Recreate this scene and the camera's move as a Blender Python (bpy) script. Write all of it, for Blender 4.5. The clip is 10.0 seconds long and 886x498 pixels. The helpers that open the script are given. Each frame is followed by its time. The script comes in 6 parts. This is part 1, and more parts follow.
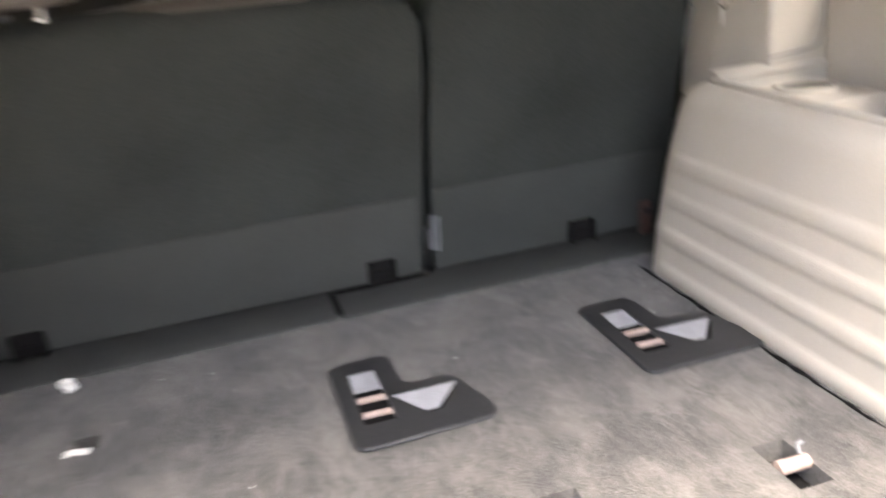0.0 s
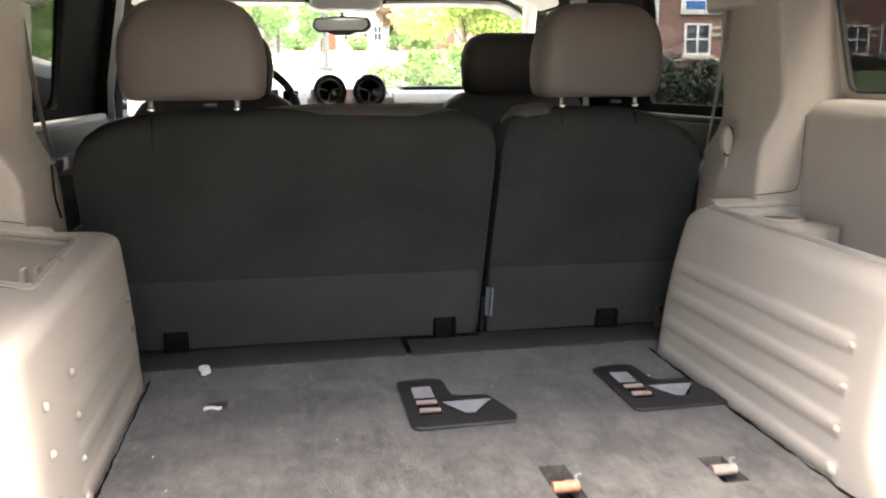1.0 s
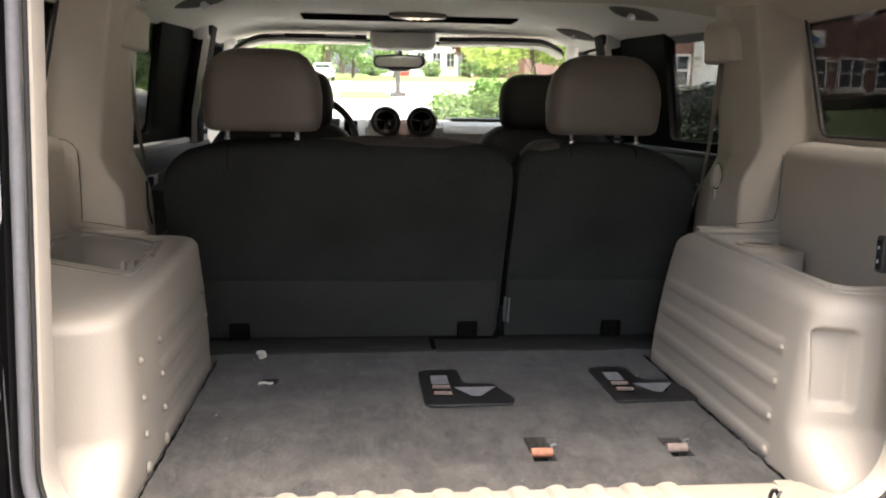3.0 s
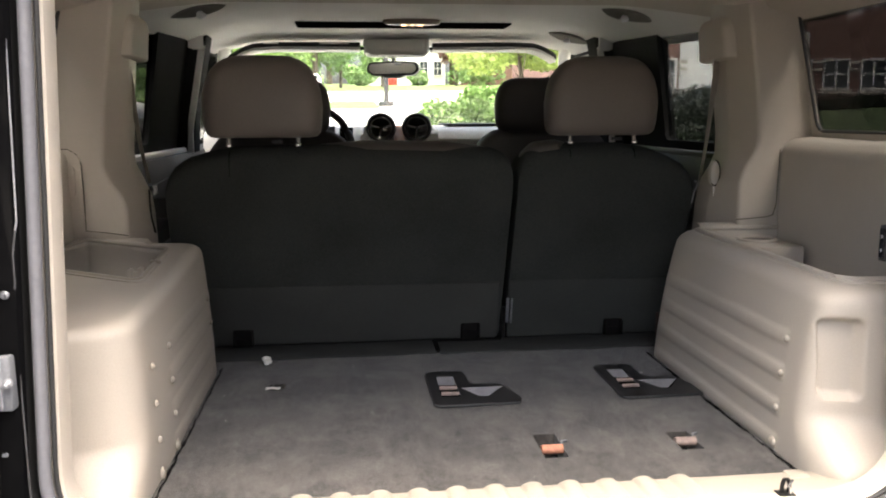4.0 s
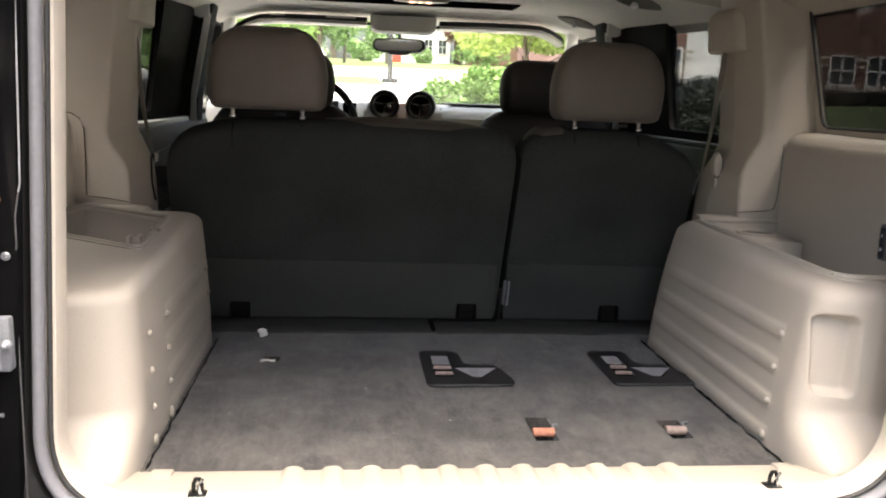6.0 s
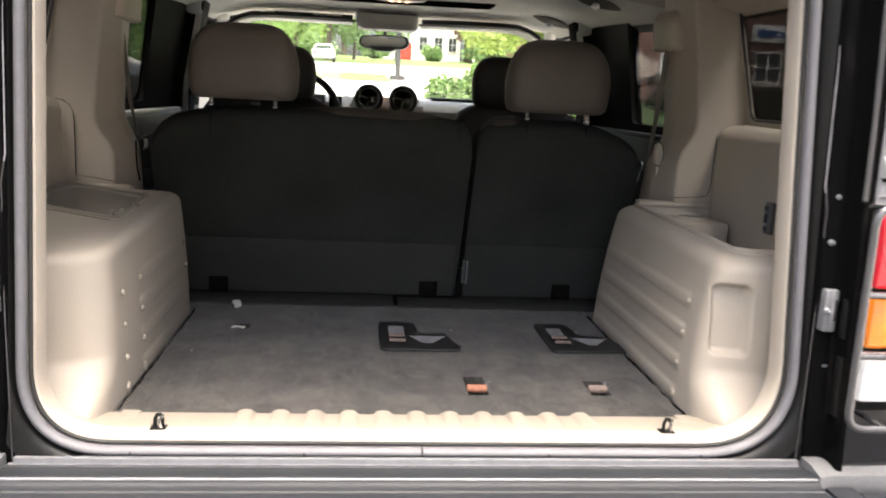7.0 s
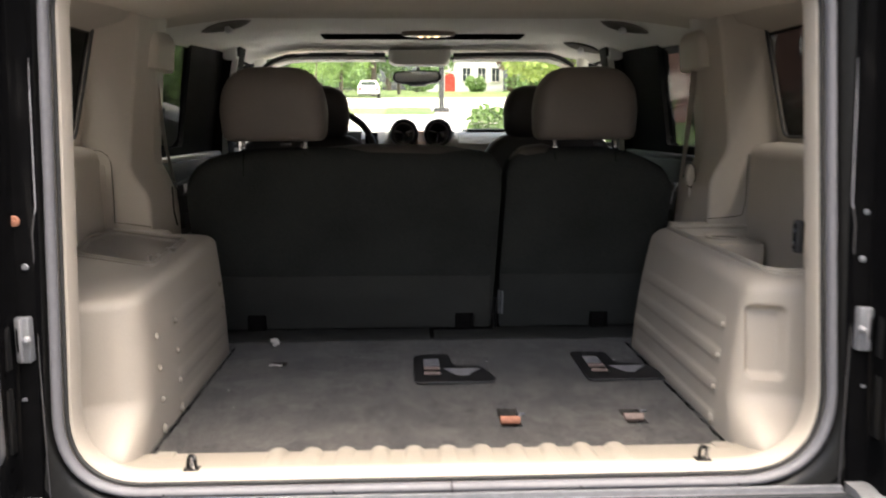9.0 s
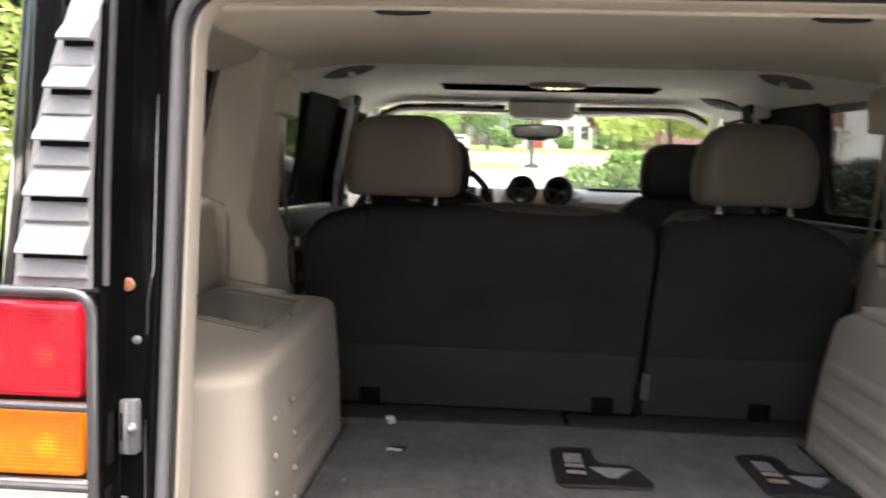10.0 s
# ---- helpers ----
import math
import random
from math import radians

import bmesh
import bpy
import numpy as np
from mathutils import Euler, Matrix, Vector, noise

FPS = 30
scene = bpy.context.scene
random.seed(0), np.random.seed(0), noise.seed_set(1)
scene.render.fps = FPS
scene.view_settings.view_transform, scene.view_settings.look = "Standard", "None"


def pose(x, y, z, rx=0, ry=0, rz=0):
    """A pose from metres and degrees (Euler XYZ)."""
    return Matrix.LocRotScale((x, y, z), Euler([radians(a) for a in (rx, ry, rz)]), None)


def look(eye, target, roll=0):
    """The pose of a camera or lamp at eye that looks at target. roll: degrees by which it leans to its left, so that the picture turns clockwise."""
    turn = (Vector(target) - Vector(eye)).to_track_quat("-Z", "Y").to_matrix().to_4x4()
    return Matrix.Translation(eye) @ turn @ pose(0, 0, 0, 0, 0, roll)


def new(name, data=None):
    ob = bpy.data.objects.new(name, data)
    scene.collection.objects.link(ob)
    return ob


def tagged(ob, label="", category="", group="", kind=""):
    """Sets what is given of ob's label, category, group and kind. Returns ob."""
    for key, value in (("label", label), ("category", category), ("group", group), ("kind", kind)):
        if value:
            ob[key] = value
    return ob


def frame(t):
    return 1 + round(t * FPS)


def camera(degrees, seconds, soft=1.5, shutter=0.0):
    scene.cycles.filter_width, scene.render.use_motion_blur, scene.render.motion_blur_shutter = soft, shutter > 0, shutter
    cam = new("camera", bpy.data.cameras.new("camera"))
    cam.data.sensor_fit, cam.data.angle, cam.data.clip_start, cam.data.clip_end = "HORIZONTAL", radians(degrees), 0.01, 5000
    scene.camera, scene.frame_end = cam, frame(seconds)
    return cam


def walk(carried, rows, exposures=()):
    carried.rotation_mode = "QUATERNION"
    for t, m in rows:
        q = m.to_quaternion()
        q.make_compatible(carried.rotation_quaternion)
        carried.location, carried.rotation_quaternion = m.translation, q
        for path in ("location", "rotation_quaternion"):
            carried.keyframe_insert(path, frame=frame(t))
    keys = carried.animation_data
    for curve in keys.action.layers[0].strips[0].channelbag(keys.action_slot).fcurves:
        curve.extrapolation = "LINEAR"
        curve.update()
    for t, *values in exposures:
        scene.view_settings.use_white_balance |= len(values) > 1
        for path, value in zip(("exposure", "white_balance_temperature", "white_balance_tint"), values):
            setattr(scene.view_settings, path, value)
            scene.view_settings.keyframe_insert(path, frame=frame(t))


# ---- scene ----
cam = camera(56.3, 10.0, soft=1.9, shutter=0.6)
PATH = [
    (0, (-0.141, -0.364, 1.41), (0.321, 1.45, 0.706), -6.5),
    (0.2, (-0.158, -0.478, 1.406), (0.149, 1.415, 0.839), -5.3),
    (0.5, (-0.219, -0.611, 1.397), (0.03, 1.323, 0.953), -3.1),
    (1, (-0.238, -0.794, 1.408), (0.112, 1.136, 1.016), -0.3),
    (1.5, (-0.15, -0.937, 1.413), (0.035, 1.015, 1.018), -0.7),
    (2, (-0.148, -1.036, 1.416), (-0.04, 0.924, 1.035), -0.5),
    (3.5, (-0.207, -1.114, 1.441), (0.027, 0.847, 1.126), 1.0),
    (4, (-0.214, -1.118, 1.423), (0.001, 0.846, 1.11), -0.3),
    (4.5, (-0.212, -1.105, 1.416), (-0.04, 0.857, 1.072), -0.9),
    (5, (-0.207, -1.093, 1.416), (-0.067, 0.866, 1.039), -0.2),
    (6.5, (-0.226, -1.18, 1.426), (0.026, 0.772, 1.072), 3.1),
    (7, (-0.113, -1.312, 1.414), (0.09, 0.644, 1.048), 2.8),
    (7.5, (-0.072, -1.365, 1.426), (0.061, 0.598, 1.068), 1.9),
    (8, (-0.043, -1.375, 1.43), (0.057, 0.594, 1.095), 1.5),
    (8.5, (-0.024, -1.367, 1.429), (0.065, 0.606, 1.112), 0.4),
    (9, (-0.063, -1.318, 1.421), (0.015, 0.658, 1.123), -0.2),
    (9.5, (-0.173, -1.191, 1.43), (-0.126, 0.797, 1.216), 0.9),
    (9.7, (-0.183, -1.141, 1.44), (-0.189, 0.849, 1.236), 1.2),
    (10, (-0.199, -1.071, 1.425), (-0.319, 0.918, 1.253), 1.7),
]
EXPOSURES = [(0.0, 4.58), (0.5, 4.42), (1.0, 3.74), (2.0, 2.9), (3.5, 2.7), (5.0, 2.7), (6.5, 2.72), (7.0, 2.48), (7.5, 2.3), (8.5, 2.26), (9.5, 2.18), (10.0, 2.52)]
walk(cam, [(t, look(eye, target, roll)) for t, eye, target, roll in PATH], EXPOSURES)

# world, sun and white balance
world = bpy.data.worlds.new("world")
scene.world = world
world.use_nodes = True
wn = world.node_tree.nodes
sky = wn.new("ShaderNodeTexSky")
sky.sky_type, sky.sun_disc = 'NISHITA', False
sky.sun_elevation, sky.sun_rotation = radians(78), radians(170)
sky.air_density, sky.dust_density, sky.ozone_density = 0.7, 8.0, 0.6
warm = wn.new("ShaderNodeVectorMath")
warm.operation = 'MULTIPLY'
warm.inputs[1].default_value = (1.0, 0.985, 0.93)
world.node_tree.links.new(sky.outputs[0], warm.inputs[0])
world.node_tree.links.new(warm.outputs["Vector"], wn["Background"].inputs[0])
wn["Background"].inputs[1].default_value = 0.15
sun_data = bpy.data.lights.new("sun", 'SUN')
sun_data.energy, sun_data.angle, sun_data.color = 1.0, radians(60), (1.0, 0.95, 0.88)
sun = new("sun", sun_data)
sun.matrix_world = look((0.67, -3.8, 18), (0, 0, 0))

F = 0.834          # cargo floor above the ground

# ---- materials ----


def material(name, color, rough=0.6, metal=0.0, spread=0.12, big=3.0, fine=60.0, bump=0.1, spec=0.5, coat=0.0, per_object=0.0,
             stretch=(1, 1, 1), sheen=0.0):
    """A surface with stains at a large scale, grain at a fine one, and a fine relief."""
    m = bpy.data.materials.new(name)
    m.use_nodes = True
    nt = m.node_tree
    p = nt.nodes["Principled BSDF"]
    p.inputs["Roughness"].default_value, p.inputs["Metallic"].default_value = rough, metal
    p.inputs["Specular IOR Level"].default_value, p.inputs["Coat Weight"].default_value = spec, coat
    p.inputs["Coat Roughness"].default_value = 0.08
    p.inputs["Sheen Weight"].default_value = sheen
    geo = nt.nodes.new("ShaderNodeTexCoord")
    mapping = nt.nodes.new("ShaderNodeMapping")
    mapping.inputs["Scale"].default_value = stretch
    nt.links.new(geo.outputs["Object"], mapping.inputs["Vector"])
    n1, n2 = nt.nodes.new("ShaderNodeTexNoise"), nt.nodes.new("ShaderNodeTexNoise")
    for n, s, d in ((n1, big, 4.0), (n2, fine, 3.0)):
        n.inputs["Scale"].default_value, n.inputs["Detail"].default_value = s, d
        nt.links.new(mapping.outputs["Vector"], n.inputs["Vector"])
    add = nt.nodes.new("ShaderNodeMath")
    add.operation = 'ADD'
    nt.links.new(n1.outputs["Fac"], add.inputs[0])
    nt.links.new(n2.outputs["Fac"], add.inputs[1])
    last = add.outputs[0]
    if per_object:
        info = nt.nodes.new("ShaderNodeObjectInfo")
        mul = nt.nodes.new("ShaderNodeMath")
        mul.operation = 'MULTIPLY_ADD'
        mul.inputs[1].default_value = per_object
        nt.links.new(info.outputs["Random"], mul.inputs[0])
        nt.links.new(last, mul.inputs[2])
        last = mul.outputs[0]
    ramp = nt.nodes.new("ShaderNodeMapRange")
    ramp.inputs["From Min"].default_value, ramp.inputs["From Max"].default_value = 0.6, 1.4 + per_object
    ramp.inputs["To Min"].default_value, ramp.inputs["To Max"].default_value = 1 - spread, 1 + spread
    nt.links.new(last, ramp.inputs["Value"])
    mix = nt.nodes.new("ShaderNodeVectorMath")
    mix.operation = 'SCALE'
    mix.inputs[0].default_value = color[:3]
    nt.links.new(ramp.outputs["Result"], mix.inputs["Scale"])
    nt.links.new(mix.outputs["Vector"], p.inputs["Base Color"])
    if bump:
        b = nt.nodes.new("ShaderNodeBump")
        b.inputs["Strength"].default_value, b.inputs["Distance"].default_value = bump, 0.002
        nt.links.new(n2.outputs["Fac"], b.inputs["Height"])
        nt.links.new(b.outputs["Normal"], p.inputs["Normal"])
    return m


def carpet(name, dark, light):
    """Worn pile: dusty cloudy patches, brushed streaks and a fine grain."""
    m = material(name, dark, 0.95, spread=0.4, big=6, fine=420, bump=1.0, spec=0.08, sheen=0.2)
    nt = m.node_tree
    p = nt.nodes["Principled BSDF"]
    base = p.inputs["Base Color"].links[0].from_socket
    co = nt.nodes.new("ShaderNodeTexCoord")
    total = None
    for scale, detail, lo, hi, weight, stretch in ((7.0, 12, 0.45, 0.58, 0.40, (1, 0.8, 1)), (26, 8, 0.46, 0.62, 0.36, (1, 0.55, 1)), (70, 5, 0.47, 0.64, 0.30, (2.2, 0.45, 1)), (150, 3, 0.48, 0.7, 0.34, (1, 1, 1))):
        mp, n, r = nt.nodes.new("ShaderNodeMapping"), nt.nodes.new("ShaderNodeTexNoise"), nt.nodes.new("ShaderNodeMapRange")
        mp.inputs["Scale"].default_value = stretch
        n.inputs["Scale"].default_value, n.inputs["Detail"].default_value, n.inputs["Roughness"].default_value = scale, detail, 0.65
        for a, v in (("From Min", lo), ("From Max", hi), ("To Min", 0.0), ("To Max", weight)):
            r.inputs[a].default_value = v
        nt.links.new(co.outputs["Object"], mp.inputs["Vector"])
        nt.links.new(mp.outputs["Vector"], n.inputs["Vector"])
        nt.links.new(n.outputs["Fac"], r.inputs["Value"])
        if total is None:
            total = r.outputs["Result"]
        else:
            add = nt.nodes.new("ShaderNodeMath")
            add.use_clamp = True
            nt.links.new(total, add.inputs[0])
            nt.links.new(r.outputs["Result"], add.inputs[1])
            total = add.outputs[0]
    mix = nt.nodes.new("ShaderNodeMix")
    mix.data_type = 'RGBA'
    nt.links.new(total, mix.inputs["Factor"])
    nt.links.new(base, mix.inputs["A"])
    mix.inputs["B"].default_value = (*light, 1)
    nt.links.new(mix.outputs["Result"], p.inputs["Base Color"])
    return m


def glass(name, tint, gloss=1.0):
    m = bpy.data.materials.new(name)
    m.use_nodes = True
    nt = m.node_tree
    nt.nodes.remove(nt.nodes["Principled BSDF"])
    clear, shine, fres, mix = (nt.nodes.new("ShaderNode" + k) for k in ("BsdfTransparent", "BsdfGlossy", "LayerWeight", "MixShader"))
    power = nt.nodes.new("ShaderNodeMath")
    power.operation = 'POWER'
    power.inputs[1].default_value = 5.0
    scale = nt.nodes.new("ShaderNodeMath")
    scale.operation = 'MULTIPLY_ADD'
    scale.inputs[1].default_value, scale.inputs[2].default_value = 0.9, 0.03
    clear.inputs["Color"].default_value = (*tint, 1)
    shine.inputs["Roughness"].default_value = 0.02
    shine.inputs["Color"].default_value = (gloss, gloss, gloss, 1)
    fres.inputs["Blend"].default_value = 0.5
    nt.links.new(fres.outputs["Facing"], power.inputs[0])
    nt.links.new(power.outputs[0], scale.inputs[0])
    nt.links.new(scale.outputs[0], mix.inputs[0])
    nt.links.new(clear.outputs[0], mix.inputs[1])
    nt.links.new(shine.outputs[0], mix.inputs[2])
    nt.links.new(mix.outputs[0], nt.nodes["Material Output"].inputs[0])
    return m


def glow(name, color, strength):
    m = bpy.data.materials.new(name)
    m.use_nodes = True
    p = m.node_tree.nodes["Principled BSDF"]
    p.inputs["Base Color"].default_value = (*color, 1)
    p.inputs["Emission Color"].default_value = (*color, 1)
    p.inputs["Emission Strength"].default_value = strength
    return m


BEIGE = material("beige_plastic", (0.43, 0.39, 0.333), 0.5, spread=0.065, big=5, fine=420, bump=0.25, spec=0.35)
CREAM = material("cream_sill_plastic", (0.32, 0.29, 0.242), 0.45, spread=0.09, big=9, fine=300, bump=0.15, spec=0.35)
LINER = material("headliner_cloth", (0.77, 0.75, 0.70), 0.95, spread=0.05, big=2, fine=500, bump=0.3, spec=0.1)
CARPET = carpet("grey_cargo_carpet", (0.0265, 0.0243, 0.022), (0.095, 0.0862, 0.077))
FLAP = material("dark_carpet_flap", (0.042, 0.043, 0.041), 0.95, spread=0.25, big=9, fine=400, bump=0.8, spec=0.1)
SEATBACK = material("black_seat_cloth", (0.033, 0.0355, 0.0335), 0.95, spread=0.34, big=5, fine=300, bump=0.6, spec=0.08)
SEATFLAP = material("charcoal_carpet_panel", (0.046, 0.0475, 0.045), 0.95, spread=0.2, big=5, fine=400, bump=0.7, spec=0.08)
SEATFLAPDARK = material("black_carpet_panel", (0.042, 0.0445, 0.0425), 0.95, spread=0.25, big=5, fine=400, bump=0.7, spec=0.08)
LEATHER = material("taupe_leather", (0.13, 0.113, 0.10), 0.5, spread=0.08, big=8, fine=260, bump=0.3, spec=0.4)
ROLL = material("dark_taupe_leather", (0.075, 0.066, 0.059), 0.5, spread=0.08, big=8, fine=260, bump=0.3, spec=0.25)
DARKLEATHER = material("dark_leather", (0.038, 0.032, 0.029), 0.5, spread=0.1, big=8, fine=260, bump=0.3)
BLACK = material("black_paint", (0.0035, 0.0035, 0.0038), 0.08, spread=0.3, big=5, fine=60, bump=0.02, spec=0.04, coat=0.0)
GLOSS = material("glossy_black_body", (0.006, 0.006, 0.007), 0.06, spread=0.2, big=8, fine=80, bump=0.01, spec=0.6, coat=1.0)
SATIN = material("satin_black_paint", (0.009, 0.009, 0.009), 0.35, spread=0.3, big=8, fine=80, bump=0.08, spec=0.25)
RUBBER = material("grey_rubber", (0.14, 0.14, 0.152), 0.6, spread=0.12, big=9, fine=120, bump=0.1)
DARKRUBBER = material("black_rubber", (0.018, 0.018, 0.018), 0.7, spread=0.2, big=9, fine=120, bump=0.1)
PLASTIC = material("black_plastic", (0.02, 0.02, 0.021), 0.5, spread=0.25, big=20, fine=200, bump=0.15)
BUMPER = material("charcoal_bumper_plastic", (0.0185, 0.0205, 0.0245), 0.55, spread=0.2, big=6, fine=250, bump=0.3, spec=0.3)
BUMPEREND = material("grey_bumper_cap", (0.155, 0.157, 0.162), 0.42, spread=0.15, big=8, fine=150, bump=0.15)
LOUVRE = material("grey_louvre_plastic", (0.36, 0.36, 0.37), 0.4, spread=0.1, big=8, fine=150, bump=0.1)
# Louvre grey darkened to put the upright face's weaker light into colour.
LOUVREBACK = material("shaded_panel_face", (0.24, 0.24, 0.25), 0.45, spread=0.12, big=8, fine=150, bump=0.1)
CHROME = material("chrome", (0.8, 0.8, 0.8), 0.12, metal=1.0, spread=0.05, bump=0.0)
PALEGREY = material("pale_grey_plastic", (0.25, 0.25, 0.265), 0.5, spread=0.25, big=40, fine=300, bump=0.1)
ZINC = material("zinc_steel", (0.2, 0.205, 0.22), 0.45, metal=0.3, spread=0.2, big=60, fine=400, bump=0.1)
GUARD = material("grey_guard_tube", (0.11, 0.11, 0.115), 0.2, metal=0.5, spread=0.1, big=10, fine=90, bump=0.05)
RED = material("red_lens", (0.62, 0.012, 0.03), 0.12, spread=0.15, big=30, fine=90, bump=0.1, coat=0.5)
AMBER = material("amber_lens", (0.88, 0.235, 0.008), 0.12, spread=0.18, big=30, fine=90, bump=0.1, coat=0.5)
# Graded colours, deep to pale, that paint the lens's glowing centre.
HOTSPOT = [[material("amber_hot_spot", c, 0.2, spread=0.15, big=60, fine=120, bump=0.1, coat=0.4) for c in ((0.92, 0.31, 0.01), (0.96, 0.42, 0.012), (1.0, 0.62, 0.02))],
        [material("red_hot_spot", c, 0.2, spread=0.15, big=60, fine=120, bump=0.1, coat=0.4) for c in ((0.66, 0.02, 0.03), (0.72, 0.04, 0.03), (0.8, 0.09, 0.035))]]
CLEAR = material("clear_lens", (0.78, 0.79, 0.8), 0.12, spread=0.12, big=30, fine=90, bump=0.1, coat=0.5)
DARKRUST = material("dark_rusty_steel", (0.05, 0.024, 0.018), 0.7, spread=0.35, big=60, fine=300, bump=0.3)
RUST = material("rusty_steel", (0.36, 0.155, 0.095), 0.7, spread=0.35, big=60, fine=300, bump=0.3)
PINK = material("pale_rusty_steel", (0.24, 0.18, 0.155), 0.6, spread=0.3, big=60, fine=300, bump=0.2)
PAPER = material("crumpled_paper", (0.72, 0.7, 0.66), 0.8, spread=0.1, big=60, fine=300, bump=0.2)
HOLE = material("dark_recess", (0.01, 0.0095, 0.0095), 0.95, spread=0.2, bump=0.0, spec=0.0)
SILVER = material("silver_trim", (0.8, 0.8, 0.79), 0.35, metal=0.0, spread=0.05, bump=0.05)
COPPER = material("copper_wood_trim", (0.36, 0.17, 0.1), 0.35, spread=0.2, big=15, fine=80, bump=0.05, coat=0.4)
DASH = material("dash_plastic", (0.7, 0.67, 0.63), 0.55, spread=0.08, big=8, fine=300, bump=0.2)
SCREEN = material("dark_screen", (0.01, 0.011, 0.013), 0.1, spread=0.1, bump=0.0)
HOOKCUP = material("grey_brown_cup", (0.17, 0.152, 0.13), 0.9, spread=0.1, big=20, fine=200, bump=0.1)
BELT = material("beige_belt_webbing", (0.34, 0.31, 0.27), 0.8, spread=0.12, big=20, fine=600, bump=0.5, stretch=(1, 1, 4))
DOORTINT = glass("door_glass", (0.42, 0.43, 0.43), 0.25)
DOORBLACK = material("matt_black_trim", (0.009, 0.0093, 0.009), 0.8, spread=0.3, big=8, fine=80, bump=0.1, spec=0.06)
WIND = glass("windscreen_glass", (0.96, 0.985, 0.965), 0.4)
TINT = glass("tinted_glass", (0.17, 0.17, 0.17), 0.4)
MIRROR = material("mirror_glass", (0.85, 0.85, 0.87), 0.03, metal=1.0, spread=0.0, bump=0.0)
LAMP = glow("warm_lamp", (1.0, 0.58, 0.28), 1.2)
BEZEL = material("brown_lamp_lens", (0.28, 0.22, 0.165), 0.4, spread=0.1, big=20, fine=200, bump=0.05)
SIGNBLUE = material("blue_sign_paint", (0.05, 0.14, 0.4), 0.5, spread=0.1, bump=0.0)
REARLINER = material("tan_headliner_cloth", (0.56, 0.515, 0.44), 0.95, spread=0.05, big=2, fine=500, bump=0.3, spec=0.1)
DARKGROUND = material("dark_asphalt", (0.06, 0.0585, 0.056), 0.9, spread=0.25, big=0.8, fine=40, bump=0.4)
ASPHALT = material("sunlit_concrete", (0.62, 0.60, 0.56), 0.9, spread=0.15, big=0.4, fine=8, bump=0.2)
GRASS = material("lawn_grass", (0.14, 0.2, 0.06), 0.9, spread=0.35, big=0.6, fine=14, bump=0.6)
# Lawn grass copied darker, with the building's shade put into its colour.
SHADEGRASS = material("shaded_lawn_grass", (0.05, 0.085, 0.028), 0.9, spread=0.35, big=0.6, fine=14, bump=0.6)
TURF = material("green_turf", (0.10, 0.21, 0.05), 0.9, spread=0.35, big=0.6, fine=14, bump=0.6)
PALEGRASS = material("dry_pale_grass", (0.21, 0.27, 0.10), 0.9, spread=0.3, big=0.5, fine=12, bump=0.5)
YELLOWLEAF = material("yellow_green_leaf", (0.34, 0.44, 0.11), 0.55, spread=0.45, big=1.5, fine=12, bump=0.0)
HEDGE = material("hedge_leaf", (0.16, 0.27, 0.07), 0.55, spread=0.6, big=1.5, fine=12, bump=0.0)
LEAF = material("bright_leaf", (0.24, 0.37, 0.10), 0.55, spread=0.5, big=1.5, fine=12, bump=0.0)
LEAFDARK = material("dark_leaf", (0.25, 0.38, 0.14), 0.55, spread=0.5, big=1.2, fine=10, bump=0.0)
# Leaf colour taken near black to keep side windows and reflections dark.
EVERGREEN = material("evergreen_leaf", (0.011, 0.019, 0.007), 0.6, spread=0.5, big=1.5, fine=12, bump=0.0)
LEAFRED = material("reddish_leaf", (0.2, 0.09, 0.07), 0.6, spread=0.4, big=1.2, fine=10, bump=0.0)
BARK = material("grey_bark", (0.14, 0.11, 0.085), 0.9, spread=0.4, big=4, fine=30, bump=0.8, stretch=(1, 1, 0.3))
BRICK = material("brown_brick", (0.21, 0.12, 0.10), 0.9, spread=0.3, big=3, fine=14, bump=0.5)
WHITE = material("white_paint", (0.78, 0.78, 0.76), 0.6, spread=0.06, big=1, fine=20, bump=0.05)
STONE = material("pale_stone", (0.5, 0.46, 0.4), 0.8, spread=0.1, big=3, fine=20, bump=0.2)
PANE = material("house_pane", (0.05, 0.06, 0.07), 0.08, spread=0.2, big=0.6, fine=3, bump=0.0)
REDDOOR = material("red_door_paint", (0.6, 0.05, 0.03), 0.4, spread=0.08, bump=0.05)
SLATE = material("dark_shingle", (0.1, 0.095, 0.09), 0.85, spread=0.25, big=1, fine=8, bump=0.4)
GREENRAIL = material("green_rail_paint", (0.04, 0.1, 0.07), 0.5, spread=0.1, bump=0.05)

# ---- mesh helpers ----
BASE = {}


def thing(name, label, category, at=(0, 0, 0), group="", kind=""):
    e = new(name)
    e.location = at
    e.empty_display_size = 0.05
    BASE[e.name] = Vector(at)
    return tagged(e, label, category, group, kind)


def part(name, bm, mat, parent=None, label="", angle=35, smooth=True, category="", group="", kind=""):
    """Links a bmesh, in world coordinates, as one mesh under its thing or part."""
    bmesh.ops.recalc_face_normals(bm, faces=bm.faces)
    me = bpy.data.meshes.new(name)
    base = BASE[parent.name] if parent else Vector((0, 0, 0))
    bmesh.ops.translate(bm, verts=bm.verts, vec=-base)
    bm.to_mesh(me)
    bm.free()
    if smooth:
        me.polygons.foreach_set("use_smooth", [True] * len(me.polygons))
        me.set_sharp_from_angle(angle=radians(angle))
    me.materials.append(mat)
    ob = new(name, me)
    if parent:
        ob.parent = parent
    BASE[ob.name] = base
    return tagged(ob, label, category, group, kind)


